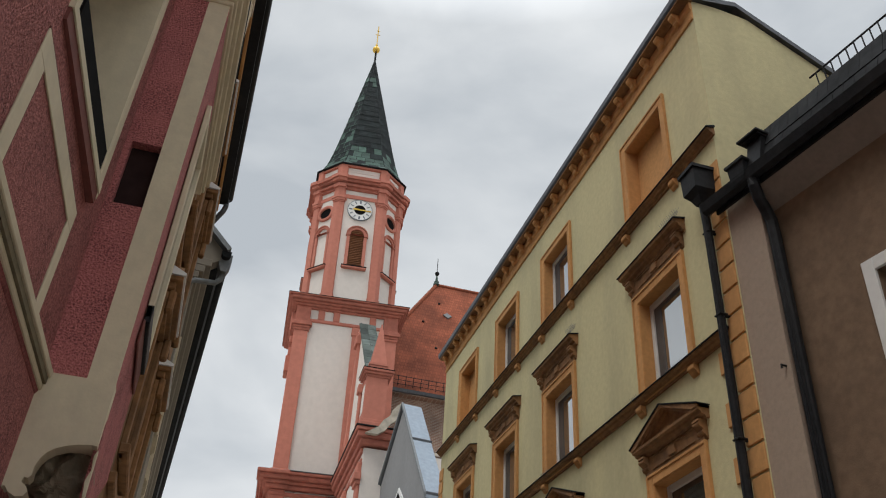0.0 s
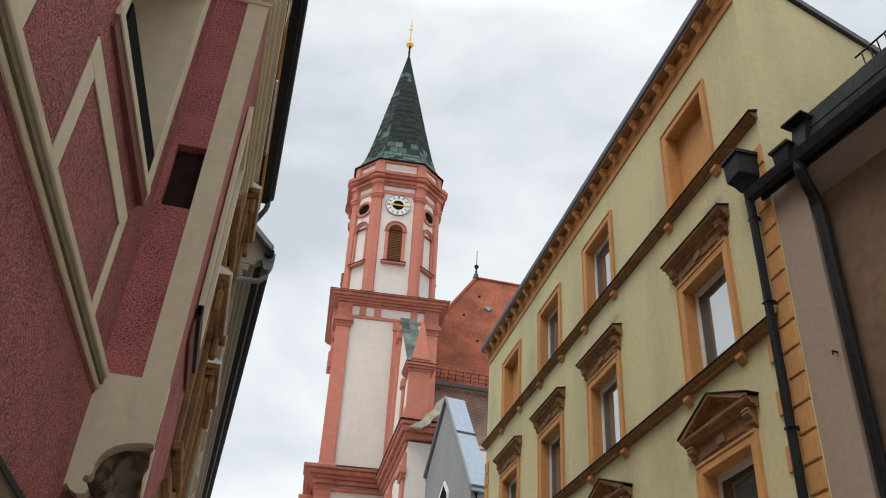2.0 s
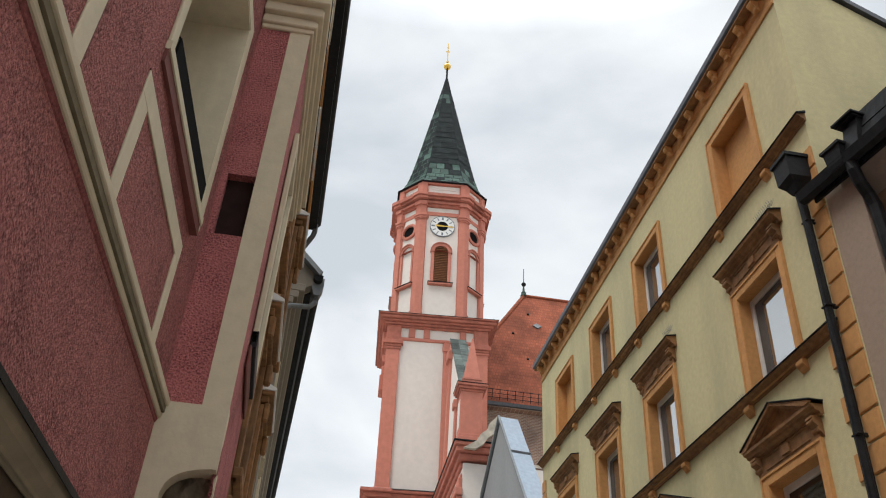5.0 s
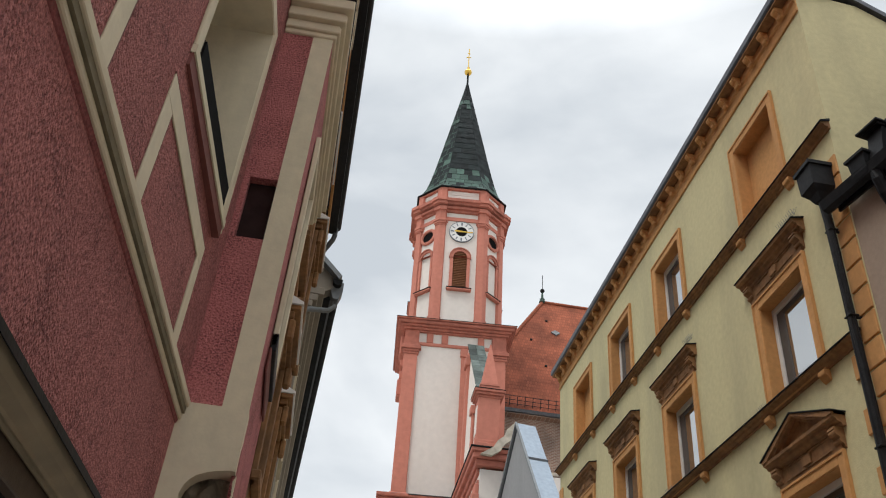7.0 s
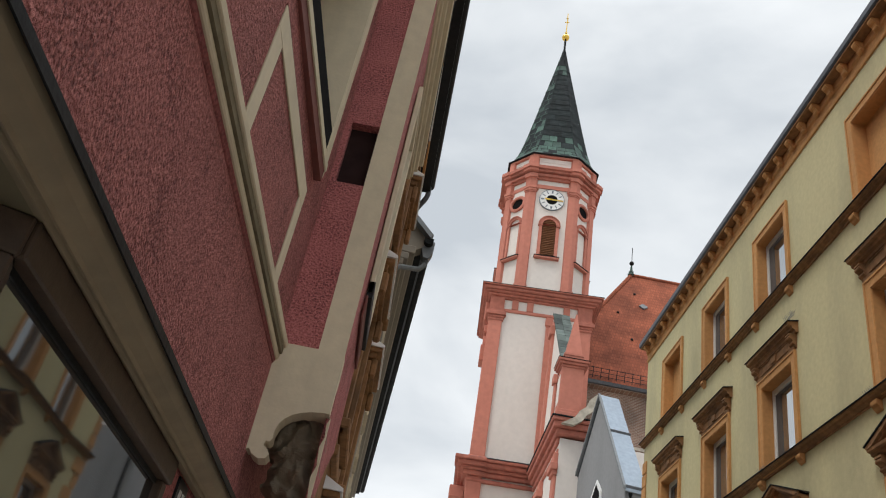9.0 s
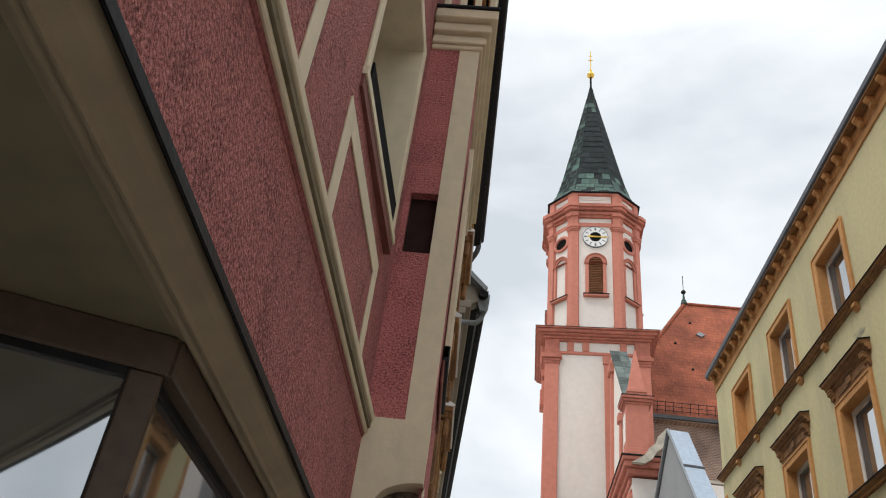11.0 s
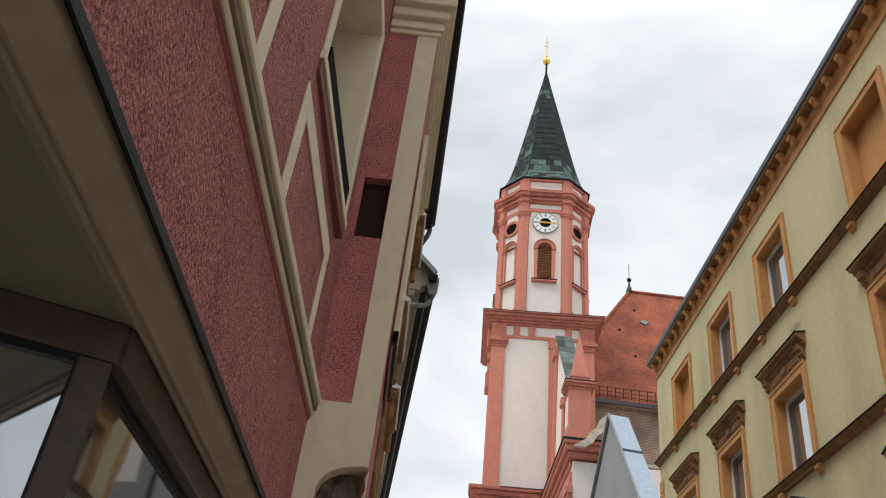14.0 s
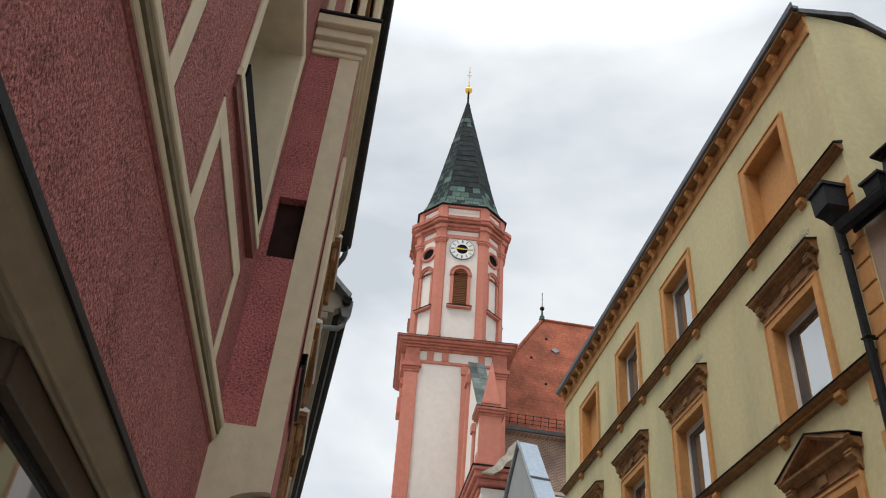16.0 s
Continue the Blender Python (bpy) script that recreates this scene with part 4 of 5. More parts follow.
part("fascia", boxes((-0.13, -0.10, -14.0, 0.1, 8.22, 8.42)), BLACK, low)
part("gutter", prism(bmesh.new(), [(-0.13, 8.28), (-0.18, 8.25), (-0.25, 8.28), (-0.28, 8.40), (-0.26, 8.40), (-0.235, 8.32), (-0.13, 8.32)], -14.0, 0.22), BLACK, low, "black eaves gutter")
part("roof", prism(bmesh.new(), [(-0.12, 8.33), (-0.15, 8.37), (0.04, 9.03), (3.8, 12.6), (8.5, 8.3)], -14.1, -0.62), SLATE_DARK, low, "dark slate roof")
for i in range(44):
    for k in range(2):
        y = -0.64 - 0.15 * i - 0.075 * k
        b = boxes((0.0, 0.36, y - 0.145, y, 0.0, 0.02))
        bmesh.ops.rotate(b, verts=b.verts, cent=(0, 0, 0), matrix=Matrix.Rotation(radians(-72), 3, "Y"))
        bmesh.ops.translate(b, verts=b.verts, vec=(-0.17 + 0.09 * k, 0, 8.39 + 0.31 * k))
        part("slate", b, SLATE_DARK, low)
part("verge_block", prism(bmesh.new(), [(-0.20, 8.33), (-0.22, 8.45), (-0.13, 8.90), (0.3, 8.90), (0.0, 8.33)], -0.80, -0.58), BLACK, low, "black metal verge")
part("verge_flashing", boxes((-0.24, 0.3, -0.84, -0.50, 8.88, 8.915), (-0.20, 0.3, -0.82, -0.54, 8.85, 8.88), bevel=0.006), BLACK, low)
part("gutter_outlet", loft(bmesh.new(), [[(-0.16 - h, -0.46 - h, z), (-0.16 + h, -0.46 - h, z), (-0.16 + h, -0.46 + h, z), (-0.16 - h, -0.46 + h, z)] for h, z in ((0.10, 8.30), (0.115, 8.36), (0.13, 8.56), (0.155, 8.565), (0.155, 8.60))]), BLACK, low)
guard = bmesh.new()
for i in range(48):
    y = -1.6 - 0.11 * i
    tube(guard, [(0.07, y, 9.04), (0.05, y, 9.30)], 0.009, 5)
for z in (9.09, 9.30):
    tube(guard, [(0.06, -1.5, z), (0.06, -6.9, z)], 0.013, 6)
part("snow_guard", guard, BLACK, low, "black metal snow guard on the roof")
part("downpipe", tube(bmesh.new(), [(-0.18, -0.60, 8.30), (-0.175, -0.60, 8.18), (-0.11, -0.58, 8.02), (-0.01, -0.56, 7.90), (0.04, -0.56, 7.76), (0.05, -0.56, 7.5), (0.05, -0.56, 0.0)], 0.072, 12), BLACK, low, "thick black downpipe")

# ---------------------------------------------------------------- church tower
TZ = 28.0
tower = thing("church_tower", "pink and white church tower with clock and dark copper spire", "tower",
              at=Matrix.Translation((6.15, 51.0, 0)) @ pose(0, 0, TZ, 0, -1.1, 0) @ pose(0, 0, -TZ, 0, 0, -4.0))


def stack(name, rows, mat, label="", shape=None):
    """Square or eight-sided blocks: rows of z0, z1, half width."""
    bm = bmesh.new()
    for z0, z1, r in rows:
        if shape == "eight":
            prism(bm, eight(r), z0, z1, "z")
        else:
            box(bm, -r, r, -r, r, z0, z1, bevel=min(0.05, (z1 - z0) / 4))
    return part(name, bm, mat, tower, label)


def eight(r, c=None):
    c = r * 0.50 if c is None else c
    return [(-c, -r), (c, -r), (r, -c), (r, c), (c, r), (-c, r), (-r, c), (-r, -c)]


part("shaft", boxes((-3.1, 3.1, -3.1, 3.1, 0, 29.2)), WHITEWASH, tower, "white lime-washed shaft")
for z0, z1 in ((0.0, 16.9), (17.84, 27.3)):
    for sx in (-1, 1):
        for sy in (-1, 1):
            xs = sorted((sx * 2.40, sx * 3.28))
            ys = sorted((sy * 2.40, sy * 3.28))
            part("pilaster", boxes((*xs, *ys, z0, z1), bevel=0.03), SALMON, tower, "salmon corner pilaster")
            part("pilaster_base", boxes((xs[0] - 0.10, xs[1] + 0.10, ys[0] - 0.10, ys[1] + 0.10, z0, z0 + 0.25), bevel=0.04), SALMON, tower)
            if z1 > 20:
                cap = boxes(*[(xs[0] - p, xs[1] + p, ys[0] - p, ys[1] + p, a, b) for a, b, p in ((27.1, 27.28, 0.06), (27.28, 27.45, 0.10), (27.45, 27.7, 0.20), (27.7, 27.85, 0.10), (27.85, 28.78, 0.03))], bevel=0.03)
                part("capital", cap, SALMON_DARK, tower, "salmon capital")
# bands at the top of the shaft
stack("architrave", [(27.85, 28.08, 3.20)], SALMON, "salmon architrave")
for at in (-1.67, -0.70, 1.67):
    for sy in (-1, 1):
        part("frieze_block", boxes((at - 0.21, at + 0.21, *sorted((sy * 3.1, sy * 3.2)), 28.08, 28.78), bevel=0.02), SALMON, tower)
        part("frieze_block", boxes((*sorted((sy * 3.1, sy * 3.2)), at - 0.21, at + 0.21, 28.08, 28.78), bevel=0.02), SALMON, tower)
stack("cornice", [(28.76, 28.88, 3.3), (28.88, 29.03, 3.45), (29.03, 29.17, 3.62), (29.17, 29.38, 3.80), (29.38, 29.46, 3.92)], SALMON_DARK, "salmon main cornice")
stack("cornice_roof", [(29.46, 29.485, 3.94), (29.485, 29.66, 3.5)], SLATE_DARK, "dark sheet metal on the cornice")
# base cornice
stack("base_cornice", [(16.55, 16.75, 3.35), (16.9, 17.15, 3.42), (17.15, 17.35, 3.6), (17.35, 17.6, 3.85), (17.6, 17.78, 4.0)], SALMON_DARK, "salmon lower cornice")
stack("base_cornice_roof", [(17.78, 17.82, 4.03), (17.82, 17.92, 3.5)], LEAD, "grey sheet metal on the lower cornice")
for sx in (-1, 1):
    for sy in (-1, 1):
        for z0, z1, p in ((16.9, 17.15, 0.10), (17.15, 17.35, 0.26), (17.35, 17.6, 0.48), (17.6, 17.80, 0.66)):
            part("cornice_break", boxes((*sorted((sx * 2.25, sx * (3.42 + p))), *sorted((sy * 2.25, sy * (3.42 + p))), z0 + 0.004, z1 - 0.004), bevel=0.03), SALMON_DARK, tower)
part("slim_pilaster", boxes((0.42, 0.80, -3.24, -3.1, 17.9, 27.85), (0.36, 0.86, -3.32, -3.1, 27.2, 27.75), bevel=0.03), SALMON, tower)
for z0, z1, p in ((27.4, 28.7, 0.62), (26.5, 27.0, 0.5), (25.6, 26.2, 0.46), (24.5, 25.6, 0.58)):
    part("side_moulding", boxes((-3.1 - p * 0.75, -3.1, -2.6, -1.4, z0, z1), bevel=0.05), SALMON, tower)
part("side_moulding", boxes((-4.2, -3.3, -1.0, 1.0, 16.2, 16.9), bevel=0.05), SALMON, tower)

# octagon
part("octagon", prism(bmesh.new(), eight(3.0, 1.55), 29.6, 41.15, "z"), WHITEWASH, tower, "white eight-sided belfry")
corner_dirs = []
pts8 = eight(3.0, 1.55)
for k in range(8):
    p, q = Vector(pts8[k]), Vector(pts8[(k + 1) % 8])
    r = Vector(pts8[k - 1])
    e1, e0 = (q - p).normalized(), (r - p).normalized()
    nrm = -(e0 + e1).normalized()

    def wrap(depth, wide, z0, z1, bm):
        o = p + nrm * depth
        a, b = p + e1 * wide, p + e0 * wide
        outl = [a - nrm * 0.1, a + nrm * depth, o, b + nrm * depth, b - nrm * 0.1]
        # keep it inside out safe
        prism(bm, [(v.x, v.y) for v in outl], z0, z1, "z")
    bm = bmesh.new()
    wrap(0.20, 0.42, 30.1, 37.75, bm)
    part("pilaster", bm, SALMON, tower, "salmon belfry pilaster")
    for nm, d, wd, z0, z1 in (("pilaster_base", 0.30, 0.46, 29.68, 30.15), ("capital", 0.26, 0.42, 37.72, 37.82), ("capital", 0.32, 0.48, 37.82, 38.0),
                              ("capital", 0.38, 0.54, 38.0, 38.2), ("frieze_block", 0.26, 0.42, 38.2, 38.95), ("attic_block", 0.22, 0.40, 39.9, 41.12), ("cornice_break", 0.42, 0.50, 38.95, 39.26),
                              ("cornice_break", 0.62, 0.58, 39.40, 39.62), ("cornice_break", 0.76, 0.62, 39.62, 39.88)):
        bm = bmesh.new()
        wrap(d, wd, z0, z1, bm)
        part(nm, bm, SALMON, tower)
stack("belfry_architrave", [(38.2, 38.5, 3.08)], SALMON, shape="eight")
for ring in [(38.92, 39.1, 3.18), (39.1, 39.28, 3.36), (39.28, 39.42, 3.22), (39.42, 39.6, 3.48), (39.6, 39.85, 3.64), (39.85, 39.95, 3.38)]:
    stack("belfry_cornice", [ring], SALMON_DARK, "salmon belfry cornice", shape="eight")
stack("attic_band", [(40.98, 41.15, 3.2)], SALMON, shape="eight")


CZ = 37.27  # middle of the clock


def belfry_face(k):
    """Window, sill and clock or round opening on one of the eight faces."""
    p, q = Vector(pts8[k]), Vector(pts8[(k + 1) % 8])
    mid, n2 = (p + q) / 2, Vector(((q - p).y, -(q - p).x)).normalized()
    if n2.dot(mid) < 0:
        n2 = -n2
    along = Vector((-n2.y, n2.x))
    base = Matrix(((along.x, n2.x, 0, mid.x), (along.y, n2.y, 0, mid.y), (0, 0, 1, 0), (0, 0, 0, 1)))
    wide = 0.70 if k % 2 == 0 else 0.60
    SP = 35.08 if k % 2 == 0 else 35.25  # where the arch springs

    def on(bm):
        bmesh.ops.transform(bm, matrix=base, verts=bm.verts)
        return bm
    arch_o = [(-wide, 32.4), (-wide, SP)] + arc(0, SP, wide, 180, 0, 14) + [(wide, 32.4)]
    i = wide - (0.22 if k % 2 == 0 else 0.16)
    arch_i = [(-i, 32.4), (-i, SP)] + arc(0, SP, i, 180, 0, 14) + [(i, 32.4)]
    bm = bmesh.new()
    front = [[bm.verts.new((x, y, z)) for x, z in arch_o] for y in (0.0, 0.14)] + [[bm.verts.new((x, y, z)) for x, z in arch_i] for y in (0.14, 0.0)]
    for a, b in zip(front, front[1:]):
        for j in range(len(a) - 1):
            bm.faces.new((a[j], a[j + 1], b[j + 1], b[j]))
    w = part("belfry_window", on(bm), SALMON, tower, "arched window with a salmon surround" if k % 2 == 0 else "blind arch with a salmon surround")
    if k % 2 == 0:
        part("louvre_back", on(prism(bmesh.new(), arch_i, 0.004, 0.02)), WOOD, w)
        sl = bmesh.new()
        z = 32.45
        while z < SP + 0.42:
            half = i if z < SP else math.sqrt(max(0.01, i * i - (z - SP) ** 2))
            prism(sl, [(0.02, z), (0.10, z - 0.03), (0.10, z + 0.0), (0.02, z + 0.10)], -half, half, "x")
            z += 0.14
        part("louvre", on(sl), WOOD, w, "brown wooden louvres")
    for sx in (-1, 1):
        part("impost", on(boxes((*sorted((sx * (i - 0.01), sx * (wide + 0.07))), 0.0, 0.20, SP - 0.12, SP + 0.04), bevel=0.02)), SALMON_DARK, w)
    part("hood_mould", on(loft(bmesh.new(), [[(x, y, z) for x, z in arc(0, SP, rr, 0, 180, 14)] for rr, y in ((wide - 0.02, 0.0), (wide - 0.02, 0.2), (wide + 0.06, 0.2), (wide + 0.06, 0.0))], close=False)), SALMON_DARK, w)
    part("sill", on(boxes((-wide - 0.14, wide + 0.14, 0.0, 0.32, 32.28, 32.42), bevel=0.03)), SALMON, w)
    part("sill_cover", on(boxes((-wide - 0.16, wide + 0.16, 0.0, 0.35, 32.42, 32.46))), SLATE_DARK, w)
    part("attic_panel", on(boxes((-0.9 if k % 2 == 0 else -0.65, 0.9 if k % 2 == 0 else 0.65, 0.0, 0.03, 40.6, 40.93))), WHITEWASH, tower)
    if k % 2 == 0:
        clock = part("clock", on(prism(bmesh.new(), arc(0, CZ, 0.86, 0, 350, 35), 0.0, 0.10)), LETTER, tower, "white clock face with gilt hands")
        part("clock_rim", on(loft(bmesh.new(), [[(x, y, z) for x, z in arc(0, CZ, r, 0, 352.5, 47)] for r, y in ((0.885, 0.0), (0.885, 0.12), (0.85, 0.12), (0.85, 0.101))], close=False)), CLOCK_GREY, clock)
        part("clock_centre", on(prism(bmesh.new(), arc(0, CZ, 0.40, 0, 350, 35), 0.10, 0.115)), DARK, clock)
        for hr in range(12):
            a = radians(90 - 30 * hr)
            bm = boxes((-0.035 if hr % 3 else -0.06, 0.035 if hr % 3 else 0.06, 0.10, 0.112, 0.55, 0.79))
            bmesh.ops.rotate(bm, verts=bm.verts, cent=(0, 0, 0), matrix=Matrix.Rotation(-radians(30 * hr), 3, "Y"))
            bmesh.ops.translate(bm, verts=bm.verts, vec=(0, 0, CZ))
            part("numeral", on(bm), CLOCK_GREY, clock)
        # hands: a quarter to nine or so
        for length, w2, ang in ((0.80, 0.045, 92), (0.5, 0.065, -87)):
            bm = boxes((-w2, w2, 0.125, 0.14, -0.12, length))
            bmesh.ops.rotate(bm, verts=bm.verts, cent=(0, 0, 0), matrix=Matrix.Rotation(radians(ang), 3, "Y"))
            bmesh.ops.translate(bm, verts=bm.verts, vec=(0, 0, CZ))
            part("clock_hand", on(bm), GOLD, clock, "gilt clock hand")
    else:
        ring = loft(bmesh.new(), [[(x, y, 37.05 + (z - 37.05) * 0.86) for x, z in arc(0, 37.05, r, 0, 345, 23)] for r, y in ((0.74, 0.0), (0.74, 0.12), (0.62, 0.16), (0.52, 0.14), (0.50, 0.02))], close=False)
        o = part("round_window", on(ring), SALMON, tower, "oval opening with a salmon rim")
        part("opening", on(prism(bmesh.new(), [(x, 37.05 + (z - 37.05) * 0.86) for x, z in arc(0, 37.05, 0.50, 0, 345, 23)], 0.005, 0.02)), DARK, o)


for k in range(8):
    belfry_face(k)

# spire: copper sheets in courses, one by one
PROFILE = [(41.18, 3.32), (41.30, 3.16), (41.6, 2.96), (42.2, 2.70), (43.2, 2.43), (44.4, 2.17), (46.0, 1.85), (47.6, 1.54), (49.2, 1.23), (50.8, 0.92), (52.4, 0.61), (54.0, 0.30), (55.3, 0.07)]


def spire_r(z):
    for (za, ra), (zb, rb) in zip(PROFILE, PROFILE[1:]):
        if z <= zb:
            return ra + (rb - ra) * (z - za) / (zb - za)
    return PROFILE[-1][1]


core = bmesh.new()
loft(core, [[(x, y, z) for x, y in eight(max(0.02, r - 0.05), max(0.01, (r - 0.05) * 0.5))] for z, r in PROFILE])
part("spire", core, SLATE_DARK, tower, "steep eight-sided spire")
rng = random.Random(5)
sheets = {0: bmesh.new(), 1: bmesh.new()}
z = 41.19
row = 0
while z < 54.9:
    z2 = min(z + (0.42 if z < 42.3 else 0.66), 55.1)
    lo8, hi8 = eight(spire_r(z), spire_r(z) * 0.5), eight(spire_r(z2), spire_r(z2) * 0.5)
    for k in range(8):
        a, b, c, d = [Vector((*p2, zz)) for p2, zz in ((lo8[k], z), (lo8[(k + 1) % 8], z), (hi8[(k + 1) % 8], z2), (hi8[k], z2))]
        out_n = (b - a).cross(d - a).normalized()
        cols = max(1, round((b - a).length / 0.62))
        shift = 0.5 / cols if row % 2 else 0.0
        cuts = sorted({0.0, 1.0, *[min(1.0, max(0.0, j / cols + shift)) for j in range(cols + 1)]})
        for u0, u1 in zip(cuts, cuts[1:]):
            if u1 - u0 < 0.02:
                continue
            g0 = 0.007
            lift = out_n * rng.uniform(0.01, 0.035)
            q = [a.lerp(b, u0 + g0) + lift, a.lerp(b, u1 - g0) + lift, d.lerp(c, u1 - g0), d.lerp(c, u0 + g0)]
            green = (z < 42.3 and rng.random() < 0.9) or (z < 43.4 and rng.random() < 0.3) or (k in (6, 7) and rng.random() < 0.12) or (51.5 < z < 53.0 and rng.random() < 0.25)
            bm = sheets[1 if green else 0]
            bm.faces.new([bm.verts.new(v + out_n * 0.015) for v in q])
            if k in (6, 7, 5) and rng.random() < 0.85:
                # pale green folds along the seams of the left-hand faces
                wv, wh = min(0.3, 0.05 / max(0.05, (q[1] - q[0]).length)), 0.10
                folds = [[q[0], q[1], q[1].lerp(q[2], wh), q[0].lerp(q[3], wh)], [q[0], q[0].lerp(q[1], wv), q[3].lerp(q[2], wv), q[3]]]
                for f4 in folds:
                    sheets[1].faces.new([sheets[1].verts.new(v + out_n * 0.035) for v in f4])
    z = z2
    row += 1
s = part("copper_sheeting", sheets[0], COPPER, tower, "dark copper sheets")
tagged(s, kind="stuff")
s = part("green_sheeting", sheets[1], VERDIGRIS, tower, "green patinated copper sheets")
tagged(s, kind="stuff")
ridge = bmesh.new()
for k in range(8):
    tube(ridge, [(*eight(r, r * 0.5)[k], z0) for z0, r in PROFILE], 0.045, 5)
part("spire_ridge", ridge, COPPER, tower)
part("spire_edge", prism(bmesh.new(), eight(3.36, 1.68), 41.13, 41.19, "z"), SLATE_DARK, tower)
part("spire_mast", tube(bmesh.new(), [(0, 0, 55.0), (0, 0, 56.6)], 0.085), COPPER, tower)
ball = bmesh.new()
bmesh.ops.create_uvsphere(ball, u_segments=20, v_segments=12, radius=0.32)
bmesh.ops.translate(ball, verts=ball.verts, vec=(0, 0, 56.9))
part("ball", ball, GOLD, tower, "gilt ball", smooth=True)
cross = boxes((-0.04, 0.04, -0.03, 0.03, 57.3, 59.9), (-0.2, 0.2, -0.03, 0.03, 58.75, 58.83), (-0.1, 0.1, -0.1, 0.1, 57.3, 57.5), (-0.12, 0.12, -0.03, 0.03, 59.25, 59.31), bevel=0.015)
part("cross", cross, GOLD, tower, "slender gilt cross")

# ---------------------------------------------------------------- church beside and behind the tower
church = thing("church", "old church with steep red tiled roof and brick wall", "church", at=pose(9.5, 53.0, 0))
part("wall", boxes((-1.0, 40, 0.3, 1.0, 0, 26.4), (-1.0, 0, 1.0, 14.0, 0, 26.4)), BRICK, church, "old brick nave wall")
part("wall_band", boxes((0.0, 40, 0.22, 0.3, 22.3, 22.5)), CLAY, church)
rf = bmesh.new()
a, b, c, d, e, f = [rf.verts.new(v) for v in ((-2.6, -0.35, 26.3), (42, -0.35, 26.3), (42, 7.0, 40.1), (5.2, 7.0, 40.1), (-2.6, 14.3, 26.3), (42, 14.3, 26.3))]
for fc in ((a, b, c, d), (a, d, e), (e, d, c, f), (a, e, f, b)):
    rf.faces.new(fc)
part("roof", rf, TILES, church, "steep red tiled roof")
part("ridge", tube(bmesh.new(), [(5.2, 7.0, 40.12), (42, 7.0, 40.12)], 0.16, 8), TILES, church)
part("hip", tube(bmesh.new(), [(-2.6, -0.35, 26.32), (5.2, 7.0, 40.12)], 0.16, 8), TILES, church)
part("roof_finial", tube(bmesh.new(), [(5.2, 7.0, 40.0), (5.2, 7.0, 40.45)], 0.22, 8), VERDIGRIS, church)
part("finial_cone", loft(bmesh.new(), [[(5.2 + r * math.cos(a * math.pi / 4), 7.0 + r * math.sin(a * math.pi / 4), z) for a in range(8)] for r, z in ((0.30, 40.1), (0.12, 40.6), (0.06, 41.1))]), VERDIGRIS, church)
part("finial_mast", tube(bmesh.new(), [(5.2, 7.0, 40.4), (5.2, 7.0, 42.9)], 0.03, 6), BLACK, church)
fb = bmesh.new()
bmesh.ops.create_uvsphere(fb, u_segments=14, v_segments=9, radius=0.2)
bmesh.ops.translate(fb, verts=fb.verts, vec=(5.2, 7.0, 41.3))
part("finial_ball", fb, BLACK, church, smooth=True)
SL = math.atan2(13.8, 7.35)


def on_roof(x, up, bm):
    m = Matrix.Translation((x, -0.35 + up * math.cos(SL), 26.3 + up * math.sin(SL))) @ Matrix.Rotation(SL, 4, "X")
    bmesh.ops.transform(bm, matrix=m, verts=bm.verts)
    return bm


part("roof_hatch", on_roof(5.75, 10.9, prism(bmesh.new(), [(-0.36, 0), (0, -0.36), (0.36, 0), (0, 0.36)], 0.0, 0.12, "z")), GREY_METAL, church, "small grey roof hatch")
for x, up in ((4.4, 6.0), (6.4, 5.2), (5.2, 12.6), (3.6, 9.4), (7.2, 3.0)):
    part("roof_vent", on_roof(x, up, boxes((-0.09, 0.09, -0.08, 0.08, 0.0, 0.12), bevel=0.02)), SLATE_DARK, church)
guard = bmesh.new()
for i in range(40):
    x = -0.5 + 0.55 * i
    tube(guard, [(x, -0.2, 26.75), (x, -0.34, 27.5)], 0.025, 5)
for k in range(3):
    tube(guard, [(-1.5, -0.22 - 0.05 * k, 26.9 + 0.28 * k), (24, -0.22 - 0.05 * k, 26.9 + 0.28 * k)], 0.022, 5)
part("snow_guard", guard, BLACK, church, "metal snow guard")
part("gutter", prism(bmesh.new(), [(-0.35, 26.20), (-0.53, 26.20), (-0.60, 26.42), (-0.35, 26.42)], -2.4, 40, "x"), LEAD, church, "dark grey eaves gutter")
part("eaves", boxes((-2.0, 40, -0.3, 0.3, 26.14, 26.25), bevel=0.02), BRICK, church)
part("roof_corner_sheet", prism(bmesh.new(), [(-0.6, 26.2), (-0.6, 28.8), (0.5, 28.4), (0.9, 27.2), (0.9, 26.2)], -1.6, -0.2, "x"), VERDIGRIS, church)

# porch front with its pedestal and obelisk
porch = thing("church_porch", "white church front with salmon cornices, pedestal and obelisk", "church", at=pose(6.35, 38.4, 0, 0, 0, -2))
part("wall", boxes((0, 6.5, 0, 8.6, 0, 16.4)), WHITEWASH, porch, "white lime-washed wall")
for z0, z1, p in ((15.7, 15.95, 0.08), (16.2, 16.5, 0.12), (16.5, 16.8, 0.24), (16.8, 17.1, 0.42), (17.1, 17.3, 0.52)):
    part("cornice", boxes((-p, 1.55 + p if z0 > 16.4 else 0.3, -p if z0 > 16.4 else 0.2, 8.4, z0, z1), bevel=0.04), SALMON_DARK, porch, "salmon main cornice")
part("cornice_cover", boxes((-0.56, 2.3, -0.56, 8.4, 17.3, 17.36)), SLATE_DARK, porch)
